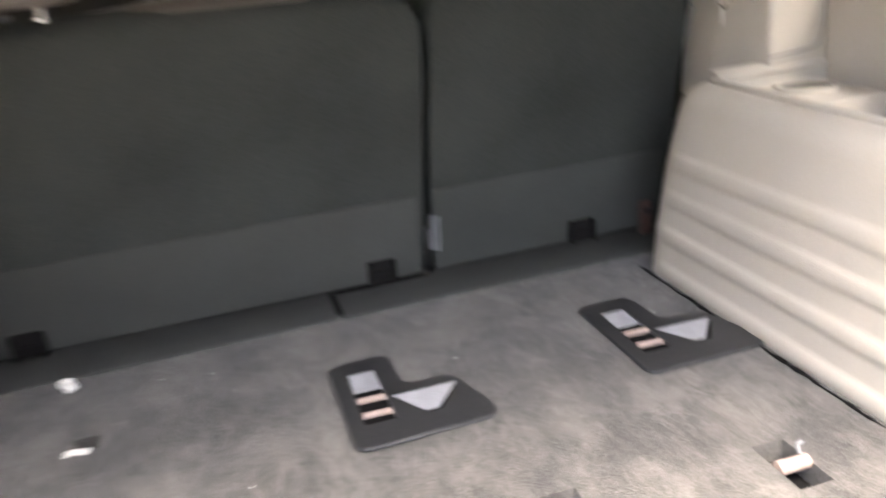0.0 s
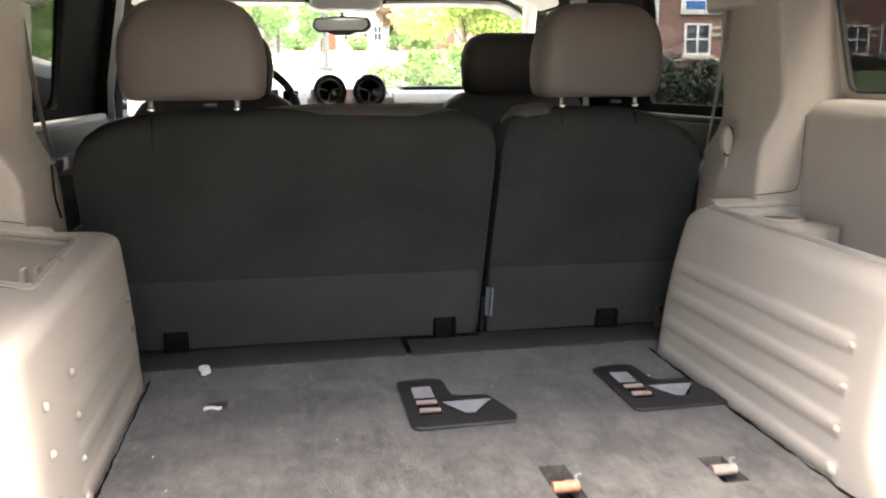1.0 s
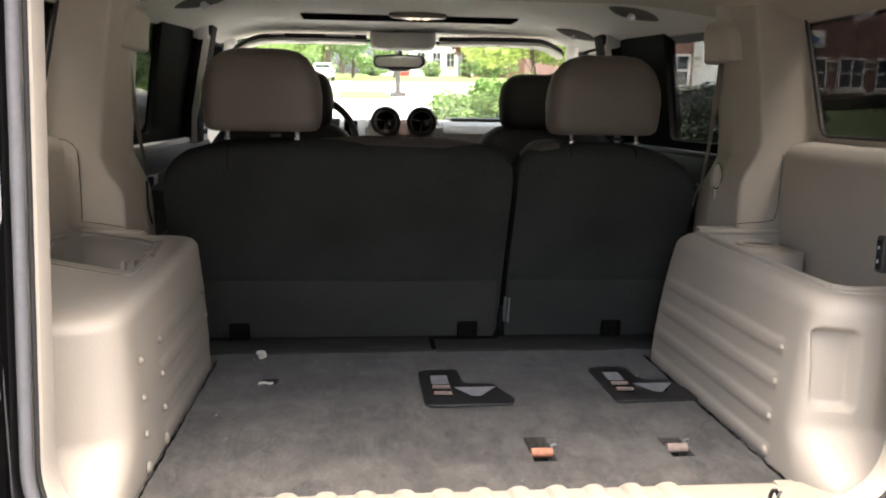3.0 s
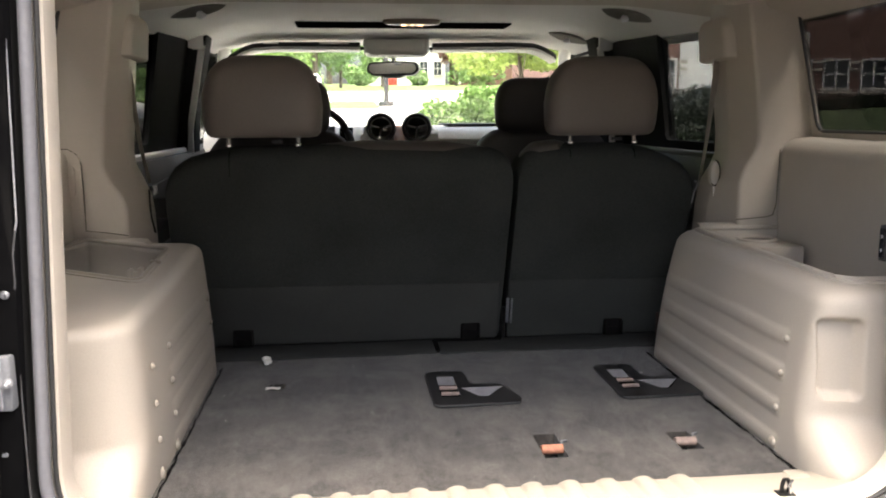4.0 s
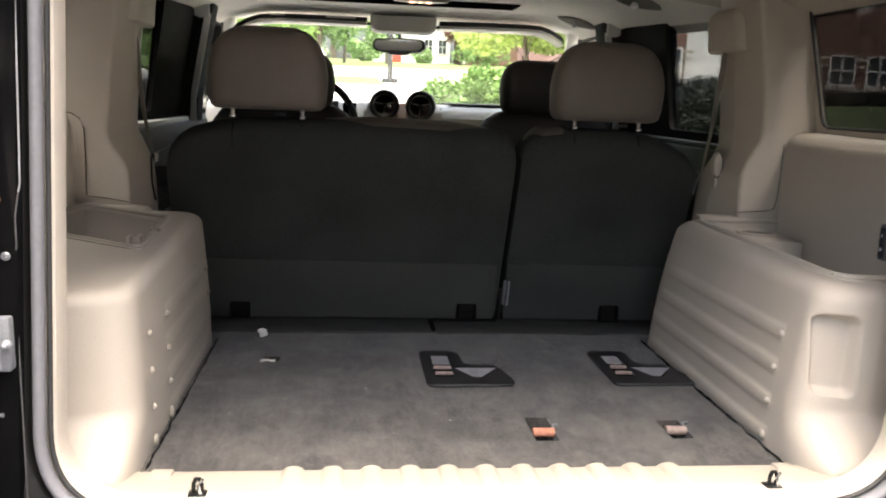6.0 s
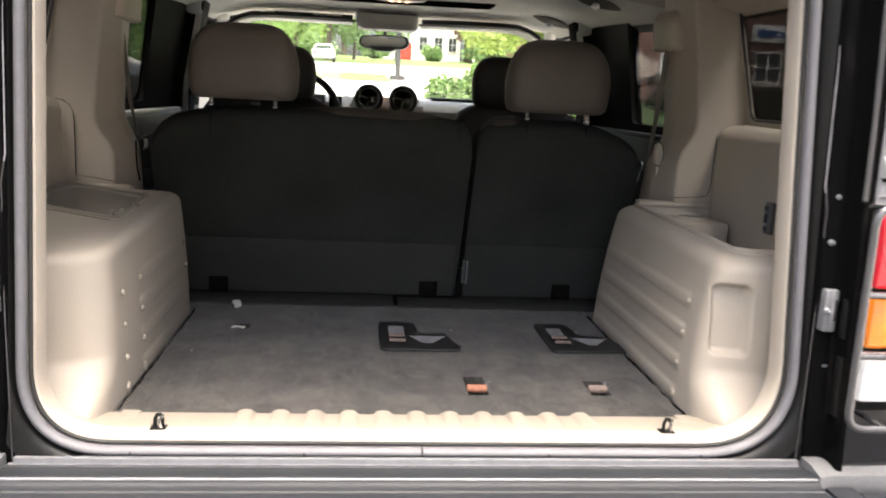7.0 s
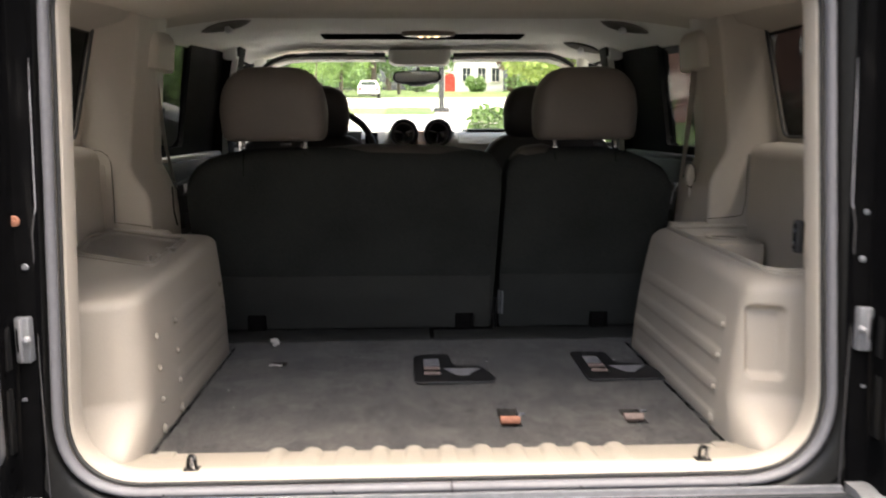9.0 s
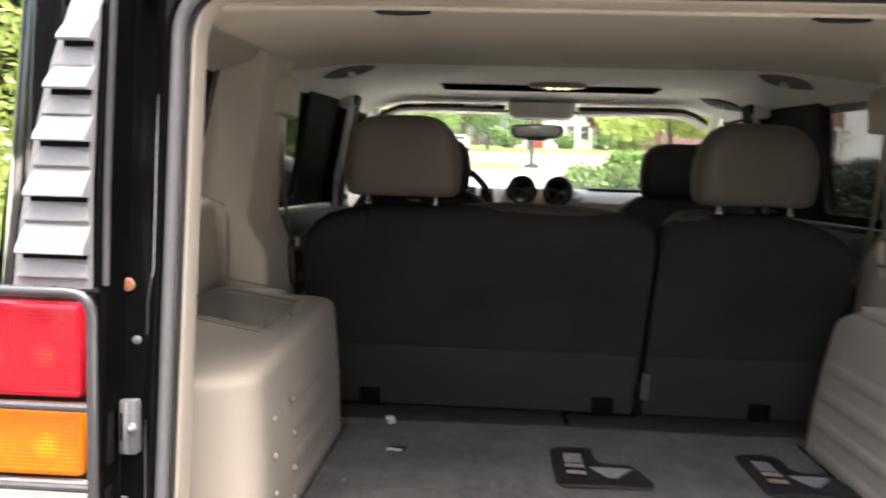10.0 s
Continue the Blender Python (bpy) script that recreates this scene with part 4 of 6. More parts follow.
    rings = []
    zs = [1.10 + 0.66 * i / 66 for i in range(67)]
    for z in zs:
        xr, xi = curve_at(XR, z), curve_at(XI, z)
        out = lean(0.866, z) if z > 1.376 else 0.90
        ring = round_poly([(out, 0.735), (xr, 0.742), (xi, 0.86), (xi + 0.01, 0.97), (out, 0.99)], [0, 0.012, 0.014, 0.02, 0], 5)
        rings.append([(p.x * s, p.y, z) for p in ring])
    part("pillar", loft(rings), BEIGE, pil, angle=60)
    hz = [(1.558, 0.010), (1.560, 0.004), (1.564, 0.0), (1.60, 0.0), (1.63, 0.004), (1.648, 0.012), (1.66, 0.024), (1.668, 0.045)]
    rings = []
    for z, ins in hz:
        xx = (0.680 if s > 0 else 0.692) - 0.015 * smooth_step(1.58, 1.66, z)
        ring = round_poly([(0.72, 0.805 + ins), (xx + ins, 0.825 + ins), (xx + ins, 0.985), (0.72, 0.99)], [0.004, 0.028, 0.02, 0.004], 6)
        rings.append([(p.x * s, p.y, z) for p in ring])
    part("belt_housing", loft(rings), BEIGE, pil)

    belt = thing("seat_belt", "beige seat belt hanging from the pillar housing", "seat belt", (0.69 * s, 0.9, 1.2), group="seat belts")
    k = 0.026 if s < 0 else 0.0
    pts = [(0.696 + k, 0.885, 1.60), (0.697 + k, 0.895, 1.54), (0.692 + 0.8 * k, 0.925, 1.36), (0.684 + 0.7 * k, 0.95, 1.22 if s > 0 else 1.27)]
    rows = [[(x - w, y, z), (x + w, y + 0.02, z), (x + w, y + 0.0213, z), (x - w, y + 0.0013, z)] for (x, y, z), w in zip(pts, (0.012, 0.010, 0.007, 0.006) if s < 0 else (0.014, 0.013, 0.009, 0.007))]
    part("webbing", mx(loft(rows)), BELT, belt)
    part("tongue", mx(loft([[(p.x + 0.68, 0.99 + 0.012 * k, p.y + 1.205) for p in rrect(0.05, 0.05, 0.008, 3)] for k in (0, 0.4)])), PLASTIC, belt, "black buckle")
    if s > 0:
        oval = [(0.012 * math.cos(a), 0.030 * math.sin(a)) for a in [i * math.tau / 20 for i in range(20)]]
        part("anchor_cover", loft([[(0.676 + x * k, 0.846 - d, 1.285 + z * k) for x, z in oval] for k, d in ((1.0, -0.01), (1.0, 0.004), (0.9, 0.007), (0.5, 0.009))]), BEIGE, belt, "beige anchor cover")
        part("cover_gap", tube([(0.676 + x * 1.04, 0.841, 1.285 + z * 1.04) for x, z in oval[-7:] + oval[:6]], 0.0014, seg=6), HOLE, belt, "dark gap")
        part("cord", tube([(0.676, 0.845, 1.252), (0.678, 0.846, 1.22), (0.675, 0.848, 1.17), (0.674, 0.85, 1.14)], 0.0022, seg=8), LINER, belt, "pale cord")
        part("clip", tube([(0.650, 0.90, 1.262), (0.656, 0.895, 1.256), (0.650, 0.90, 1.235), (0.646, 0.905, 1.205)], 0.0018, seg=8), ZINC, belt, "bright clip")
    else:
        part("strap_slot", tube([(-0.684, 0.872, 1.262), (-0.683, 0.872, 1.20), (-0.676, 0.874, 1.16)], 0.0022, seg=6), HOLE, belt, "dark slot")
        for a, b in (((-0.686, 0.93, 1.266), (-0.655, 0.95, 1.284)), ((-0.668, 0.93, 1.128), (-0.640, 0.95, 1.145))):
            part("wire", tube([a, b], 0.0016, seg=8), ZINC, belt, "bright wire")

    # passenger doors: dark panels, frames and tinted glass
    dr = thing("door_" + word, "black side door with a dark tinted window", "door", (0.86 * s, 1.6, 0.8), kind="structure")
    q = round_poly([(1.10, 1.345), (1.67, 1.345), (1.615, 1.70), (1.12, 1.70)], 0.04, 6)
    o = round_poly([(0.97, 1.30), (2.12, 1.30), (2.12, 1.82), (0.97, 1.82)], 0.004, 6)
    part("frame", window_frame(o, q, 0.862, 0.90, s), DOORBLACK, dr)
    # Same glass both sides; the left's deeper tint stands for a darker outside.
    pane = part("pane", mx(loft([[(lean(0.876, p.y), p.x, p.y) for p in q], [(lean(0.880, p.y), p.x, p.y) for p in q]])), DOORTINT if s > 0 else TINT, dr, "dark tinted glass")
    pane.visible_shadow = False
    part("panel", mx(loft([[(0.90, y, 0.56), (0.80, y, 0.56), (0.80, y, 1.24), (0.815, y, 1.30), (0.84, y, 1.318), (0.90, y, 1.318)] for y in (0.97, 1.5, 2.12)])), PLASTIC, dr)
    # Silver only on the left, putting the window's highlight into its colour.
    part("sill_strip", mx(box(0.820, 0.848, 1.10, 2.06, 1.296, 1.320, 0.007)), SILVER if s < 0 else PLASTIC, dr, "sill strip")
    part("armrest", mx(box(0.755, 0.80, 1.25, 1.75, 1.10, 1.16, 0.015)), PLASTIC, dr)
    part("door_handle", mx(box(0.788, 0.802, 1.30, 1.42, 1.20, 1.235, 0.006)), CHROME, dr, "chrome inner handle")
    fd = thing("front_door_" + word, "black front door with clear window", "door", (0.86 * s, 2.5, 0.8), kind="structure")
    q = round_poly([(2.26, 1.335), (2.92, 1.335), (2.66, 1.69), (2.26, 1.69)], 0.03, 6)
    o = round_poly([(2.12, 1.30), (3.06, 1.30), (2.72, 1.82), (2.12, 1.82)], 0.004, 6)
    part("frame", window_frame(o, q, 0.85, 0.90, s), DOORBLACK, fd)
    part("panel", mx(loft([[(0.90, y, 0.56), (0.80, y, 0.56), (0.80, y, 1.24), (0.815, y, 1.30), (0.84, y, 1.318), (0.90, y, 1.318)] for y in (2.12, 2.5, 3.06)])), PLASTIC, fd)
    pane = part("pane", mx(loft([[(lean(0.876, p.y), p.x, p.y) for p in q], [(lean(0.880, p.y), p.x, p.y) for p in q]])), WIND, fd, "clear glass")
    pane.visible_shadow = False
    bp = thing("middle_pillar", "pale pillar trim between the side doors", "pillar", (0.82 * s, 2.16, 0.8), group="middle pillars", kind="structure")
    part("trim", mx(loft([[(p.x + lean(0.835, z) - 0.835, p.y, z) for p in round_poly([(0.86, 2.06), (0.80, 2.10), (0.80, 2.22), (0.86, 2.25)], 0.015, 4)] for z in (1.30, 1.42, 1.60, 1.78)])), DOORBLACK, bp)
    # White strip set along the edge of the dark pillar.
    part("edge_strip", mx(loft([[(lean(a, z), b, z) for a, b in ((0.800, 2.085), (0.826, 2.085), (0.826, 2.092), (0.800, 2.092))] for z in (1.30, 1.38, 1.55, 1.69)])), WHITE, bp, "white strip down the pillar edge")
    part("belt_slot", mx(box(0.745, 0.80, 2.07, 2.085, 1.675, 1.73, 0.006)), WHITE, bp)
    ap = thing("front_pillar", "pale windscreen pillar trim", "pillar", (0.78 * s, 2.7, 1.3), group="front pillars", kind="structure")
    part("trim", mx(tube([(0.725, 2.44, 1.80), (0.745, 2.60, 1.70), (0.785, 2.78, 1.55), (0.81, 2.97, 1.38)], 0.028, seg=12)), LINER, ap)


side(1)
side(-1)

# ---- ceiling ----
BASEZ = [(-0.01, 1.634), (0.03, 1.640), (0.10, 1.658), (0.30, 1.684), (0.80, 1.712), (1.10, 1.734), (1.22, 1.746), (1.25, 1.748), (1.28, 1.7485), (1.60, 1.760), (2.0, 1.772), (2.33, 1.764), (2.40, 1.752), (2.50, 1.745), (2.60, 1.737)]
DROP = [(0.0, 0.045), (0.4, 0.056), (0.75, 0.066), (1.1, 0.08), (1.3, 0.092), (2.3, 0.09), (2.6, 0.06)]


def roof_z(x, y):
    t = max(0.0, (abs(x) - 0.50) / 0.34)
    return curve_at(BASEZ, y) - curve_at(DROP, y) * t ** 2


xs = lines(-0.86, 0.86, 0.03, [-0.412, 0.400])
ys = lines(1.25, 2.60, 0.025, [2.05, 2.21])


def crease_y(x):
    """Where the tan rear panel of the headliner ends, curving back at the sides."""
    return 1.25 - 0.32 * max(0.0, (abs(x) - 0.42) / 0.44) ** 2


def skirted(bm, up):
    ret = bmesh.ops.extrude_edge_only(bm, edges=[e for e in bm.edges if len(e.link_faces) == 1])
    for v in ret["geom"]:
        if isinstance(v, bmesh.types.BMVert):
            v.co.z += up
    return bm


bm = bmesh.new()
vs = {}
for i, x in enumerate(xs):
    for j, y in enumerate(ys):
        y2 = y if abs(x) <= 0.46 else crease_y(x) + (y - 1.25) * (2.60 - crease_y(x)) / 1.35
        vs[i, j] = bm.verts.new((x, y2 - (0.015 if j == 0 else 0), roof_z(x, y2) + 0.004))
for i in range(len(xs) - 1):
    for j in range(len(ys) - 1):
        if -0.412 < (xs[i] + xs[i + 1]) / 2 < 0.400 and 2.05 < (ys[j] + ys[j + 1]) / 2 < 2.21:
            continue
        bm.faces.new((vs[i, j], vs[i, j + 1], vs[i + 1, j + 1], vs[i + 1, j]))
part("ceiling", skirted(bm, 0.02), LINER, label="pale beige cloth headliner", category="headliner", kind="structure", angle=60)
EDGE = [(0.0, 0.60), (0.1, 0.602), (0.3, 0.624), (0.5, 0.646), (0.8, 0.690), (0.97, 0.722), (1.0, 0.86)]


def lip_drop(y):
    return curve_at([(0.0, 0.003), (0.04, 0.010), (0.14, 0.031), (0.3, 0.034), (0.5, 0.028), (0.8, 0.010), (0.95, 0.0)], y)


rows = []
for i in range(65):
    u = -1 + i / 32
    row = []
    for j in range(54):
        y = -0.014 + 0.004 * j if j < 2 else -0.005 + (crease_y(u * curve_at(EDGE, 1.25 * (j - 2) / 50)) + 0.005) * min(j - 2, 50) / 50
        x = u * curve_at(EDGE, y)
        e = crease_y(x)
        z = roof_z(x, y) - lip_drop(y) * smooth_step(0.55, 1.0, abs(u)) - 0.012 * smooth_step(e - 0.22, e - 0.01, y) * smooth_step(0.86, 0.6, abs(x))
        if j == 0:
            y, z = 0.012, 1.672
        elif j == 1:
            z += 0.004
        elif j == 53:
            y, z = e + 0.005, roof_z(x, e) + 0.012
        row.append((x, y, z))
    rows.append(row)
part("ceiling", grid(rows), REARLINER, label="tan cloth panel of the rear headliner", category="headliner", kind="structure", angle=50)
for s in (1, -1):
    rows = []
    for k in range(25):
        y = 0.004 + 0.986 * k / 24
        e = curve_at(EDGE[:-1], y)
        z = roof_z(e, y) - lip_drop(y)
        rows.append([(x * s, y, h) for x, h in ((e - 0.006, z + 0.012), (e + 0.004, z + 0.026), (e + 0.03, z + 0.030), (0.60 * e + 0.332, 0.45 * z + 0.9125), (0.812, 1.646), (0.822, 1.637), (0.832, 1.634))])
    part("cantrail_trim", grid(rows), BEIGE, label="beige plastic trim above the quarter window", category="trim panel", kind="structure", group="cantrail trims", angle=60)
sr = thing("sunroof", "dark closed sunroof recessed in the headliner", "sunroof", (0, 2.2, 1.78), kind="structure")
part("panel", box(-0.46, 0.46, 2.02, 2.26, 1.797, 1.807), HOLE, sr)
for a, b, c, d in ((-0.409, 0.397, 2.200, 2.207), (-0.409, 0.397, 2.053, 2.058), (-0.409, -0.403, 2.058, 2.200), (0.391, 0.397, 2.058, 2.200)):
    part("frame_edge", box(a, b, c, d, 1.768, 1.796), HOLE, sr, "black frame edge")

for x in (-0.325, 0.225):
    hs = thing("header_latch", "dark slot for the tailgate catch in the header", "latch slot", (x, 0.02, 1.63), group="header slots")
    part("slot", box(x - 0.036, x + 0.036, 0.004, 0.012, 1.633, 1.6385, 0.002), HOLE, hs)
    part("catch", tube([(x - 0.03, 0.004, 1.633), (x, 0.002, 1.632), (x + 0.03, 0.004, 1.634)], 0.003, seg=6), SATIN, hs)


def reading_lamp(x, y, w):
    """An oval recess with a coat hook."""
    z = roof_z(x, y)
    th = thing("coat_hook", "pale coat hook in an oval recess of the headliner", "coat hook", (x, y, z), group="coat hooks")
    s = 1 if x > 0 else -1
    slope = (roof_z(x + 0.02, y) - roof_z(x - 0.02, y)) / 0.04
    tilt = Matrix.Translation((x, y, z - 0.0015)) @ Matrix.Rotation(-math.atan(slope), 4, 'Y')
    part("recess", turned(loft([[(math.cos(a) * w * k, math.sin(a) * abs(math.sin(a)) ** 0.7 * 0.085 * k, h) for a in [i * math.tau / 28 for i in range(28)]] for k, h in ((1.0, 0.006), (1.01, 0.0), (0.97, -0.0025), (0.88, 0.0005))]), tilt), HOOKCUP, th)
    part("cup", turned(loft([[(math.cos(a) * w * k, math.sin(a) * abs(math.sin(a)) ** 0.7 * 0.085 * k, h) for a in [i * math.tau / 28 for i in range(28)]] for k, h in ((0.87, 0.0005), (0.60, 0.007), (0.45, 0.008))]), tilt), HOOKCUP, th)
    part("hook", turned(tube([(0.0, 0.02, -0.002), (0.0, 0.0, -0.012), (-0.010 * s, -0.010, -0.019), (-0.017 * s, -0.016, -0.016)], [0.009, 0.0095, 0.008, 0.006], seg=12), tilt), SILVER, th, "pale shiny hook")


reading_lamp(0.650, 1.47, 0.082)
reading_lamp(-0.650, 1.45, 0.082)
reading_lamp(0.675, 2.27, 0.085)

dl = thing("dome_lamp", "oval dome lamp with warm lit bulbs", "dome lamp", (0.014, 1.99, 1.765))
part("bezel", loft([[(0.014 + math.cos(a) * 0.105 * k, 1.955 + math.sin(a) * 0.04 * k, 1.772 + h) for a in [i * math.tau / 32 for i in range(32)]] for k, h in ((1.0, 0.0), (1.0, -0.008), (0.9, -0.016), (0.7, -0.018))]), BEZEL, dl)
for x, w in ((-0.016, 0.011), (0.014, 0.006), (0.044, 0.011)):
    part("bulb", loft([[(x + math.cos(a) * w * k, 1.95 + math.sin(a) * 0.012 * k, 1.7555 - h) for a in [i * math.tau / 14 for i in range(14)]] for k, h in ((1, 0), (0.9, 0.003), (0.5, 0.005))]), LAMP, dl, "warm lit bulb")


# ---- rear seats ----
def back_y(z):
    """The rear face of the seat backs, leaning towards the tailgate with height."""
    return 1.002 - (z - 0.85) * 0.235


def seat_back(name, label, x0, x1, posts, crown, seam, roll):
    """A folding seat back; its edge at the seam leans towards the wide side near the floor."""
    th = thing(name, label, "seat", ((x0 + x1) / 2, 0.98, 0.85), group="rear seats")
    rings = []
    z1 = 1.362
    prof = [(0.843, 0.0, 0.012), (0.857, 0.0, 0.004), (1.0, 0.0, 0.0), (1.15, 0.0, 0.0), (1.26, 0.0, 0.0), (1.30, 0.003, 0.0), (1.33, 0.010, 0.003), (1.348, 0.024, 0.010), (1.360, 0.045, 0.022), (1.365, 0.065, 0.04)]
    n = 48
    for z, dy, dx in prof:
        ring = []
        for i in range(n + 1):
            t = i / n
            x = x0 + dx + (x1 - x0 - 2 * dx) * t
            e = 1 - (crown(x) - 0.005 - 0.85) / 0.515
            bulge = -0.006 * math.sin(math.pi * t) * smooth_step(0.9, 1.1, z)
            lean_x = -0.013 * smooth_step(1.33, 0.86, z) * (t if seam else 1 - t)
            ring.append((x + lean_x, back_y(z) + dy + bulge, 0.85 + (z - 0.85) * (1 - e * smooth_step(1.0, 1.36, z))))
        for i in range(n + 1):
            t = 1 - i / n
            x = x0 + dx + (x1 - x0 - 2 * dx) * t
            e = 1 - (crown(x) - 0.005 - 0.85) / 0.515
            lean_x = -0.013 * smooth_step(1.33, 0.86, z) * (t if seam else 1 - t)
            ring.append((x + lean_x, back_y(z) + 0.155 - dy, 0.85 + (z - 0.85) * (1 - e * smooth_step(1.0, 1.36, z))))
        rings.append(ring)
    part("backrest", loft(rings), SEATBACK, th, angle=60)
    # leather roll along the top
    top = []
    for i in range(n + 1):
        x = roll[0] + (roll[1] - roll[0]) * i / n
        top.append((x, back_y(1.36) + 0.085, crown(x) - 0.017))
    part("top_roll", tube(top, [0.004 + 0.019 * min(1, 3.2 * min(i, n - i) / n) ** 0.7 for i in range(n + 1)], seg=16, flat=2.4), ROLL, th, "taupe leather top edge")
    # carpeted lower panel
    a, b = x0 + 0.004 - (0 if seam else 0.012), x1 - 0.012 - (0.012 if seam else 0)
    rows = [[(a + (b - a) * i / 30, back_y(z) - d, z + (0.004 * (1 - i / 30) if z > 0.95 else 0)) for i in range(31)] for z, d in ((0.844, -0.004), (0.848, 0.006), (0.93, 0.0075), (0.996, 0.0065), (1.0, 0.005), (1.002, -0.004))]
    part("lower_panel", grid(rows), SEATFLAP if seam else SEATFLAPDARK, th, "charcoal carpet lower panel")
    for px in posts:
        part("guide_seam", loft([[(px - 0.0011, back_y(z) + d - 0.0016, z), (px + 0.0011, back_y(z) + d - 0.0016, z), (px + 0.0011, back_y(z) + d + 0.012, z), (px - 0.0011, back_y(z) + d + 0.012, z)] for z, d in ((1.236, -0.002), (1.29, -0.001), (1.325, 0.006), (1.345, 0.020))]), HOLE, th, "dark seam")
    # headrest
    mid = sum(posts) / 2
    hr = []
    for z, w, d, oy in ((1.378, 0.235, 0.05, 0.0), (1.380, 0.262, 0.075, 0.0), (1.388, 0.282, 0.098, 0.0), (1.406, 0.292, 0.112, 0.0), (1.456, 0.297, 0.122, -0.004), (1.490, 0.288, 0.120, -0.006),
                        (1.514, 0.274, 0.115, -0.007), (1.535, 0.251, 0.104, -0.008), (1.551, 0.222, 0.088, -0.008), (1.562, 0.186, 0.066, -0.008), (1.568, 0.146, 0.044, -0.008), (1.571, 0.10, 0.02, -0.008)):
        hr.append([(mid + p.x * 0.95, 0.932 + oy + p.y, z) for p in rrect(w, d, min(w, d) * 0.45, 8)])
    h = part("headrest", loft(hr), LEATHER, th, "taupe leather headrest", angle=80)
    for px in posts:
        part("post", join(tube([(px, 0.905, 1.357), (px, 0.912, 1.39)], 0.0055, seg=12), lathe([(0.008, 0), (0.008, 0.004), (0.006, 0.006)], (px, 0.904, 1.359), 'z', 14)), CHROME, th, "chrome headrest post")
    part("release_tab", box(mid + 0.02, mid + 0.045, 0.885, 0.90, 1.366, 1.374, 0.002), PLASTIC, th)
    return th


def crown_left(x):
    """The height of the bench's top edge along its width."""
    return curve_at([(-0.66, 1.285), (-0.64, 1.315), (-0.60, 1.338), (-0.55, 1.352), (-0.48, 1.362), (-0.30, 1.366), (-0.10, 1.362), (0.06, 1.359), (0.13, 1.355), (0.165, 1.346), (0.185, 1.330)], x)


def crown_right(x):
    return curve_at([(0.195, 1.322), (0.21, 1.340), (0.25, 1.356), (0.32, 1.364), (0.46, 1.364), (0.53, 1.352), (0.58, 1.334), (0.63, 1.310), (0.65, 1.285)], x)


wide = seat_back("rear_bench", "wide rear bench back in black cloth with taupe headrest", -0.655, 0.183, (-0.503, -0.340), crown_left, True, (-0.33, 0.166))
narrow = seat_back("rear_bench", "narrow rear seat back in black cloth with taupe headrest", 0.197, 0.645, (0.326, 0.490), crown_right, False, (0.212, 0.34))
for th, xs in ((wide, (-0.499, 0.088)), (narrow, (0.474,))):
    for x in xs:
        y = back_y(0.87) - 0.012
        lk = part("floor_hook", join(box(x - 0.026, x + 0.026, y, y + 0.012, 0.845, 0.890, 0.003)), HOLE, th, "black plastic floor hook")
        part("bracket", join(box(x - 0.024, x - 0.018, y - 0.014, y + 0.01, 0.847, 0.888, 0.002), box(x + 0.018, x + 0.024, y - 0.014, y + 0.01, 0.847, 0.888, 0.002), box(x - 0.02, x + 0.02, y - 0.006, y, 0.862, 0.869, 0.002)), HOLE, lk)
part("gap_cover", loft([[(x, back_y(z) + d, z) for x, d in ((0.183, 0.004), (0.194, -0.0085), (0.198, -0.0085), (0.198, 0.01))] for z in (0.885, 0.955)]), ZINC, narrow, "grey plastic edge")
part("latch_rod", tube([(0.177, 1.0, 0.845), (0.177, 0.99, 0.93)], 0.005, seg=8), SATIN, narrow)
bk = thing("belt_buckle", "black seat belt buckle with a red button", "belt buckle", (0.657, 0.95, 1.03))
part("shell", box(0.645, 0.669, 0.944, 0.966, 0.985, 1.052, 0.004), PLASTIC, bk)
part("button", box(0.650, 0.664, 0.9415, 0.946, 1.036, 1.053, 0.001), RED, bk, "red release button")
part("stalk", tube([(0.657, 0.956, 0.99), (0.66, 0.97, 0.86)], 0.005, seg=8), SATIN, bk)
hinge = part("hinge", box(0.588, 0.612, 0.968, 0.976, 0.84, 0.905, 0.003), DARKRUST, narrow, "rusty brown hinge plate")
part("bolt", lathe([(0.008, 0), (0.008, -0.006), (0.004, -0.008)], (0.60, 0.968, 0.888), 'y', 8), SATIN, hinge)
# seat cushions and floor in front of the backs
part("cabin_floor", box(-0.80, 0.80, 1.02, 3.02, 0.56, 0.60), FLAP, label="dark carpet of the cabin floor", category="carpet", kind="structure")
for x0, x1 in ((-0.655, 0.183), (0.197, 0.645)):
    th = thing("seat_cushion", "dark leather rear seat cushion", "seat cushion", ((x0 + x1) / 2, 1.4, 0.6), group="rear cushions")
    part("cushion", box(x0, x1, 1.10, 1.60, 0.60, 0.95, 0.05, 4), DARKLEATHER, th)


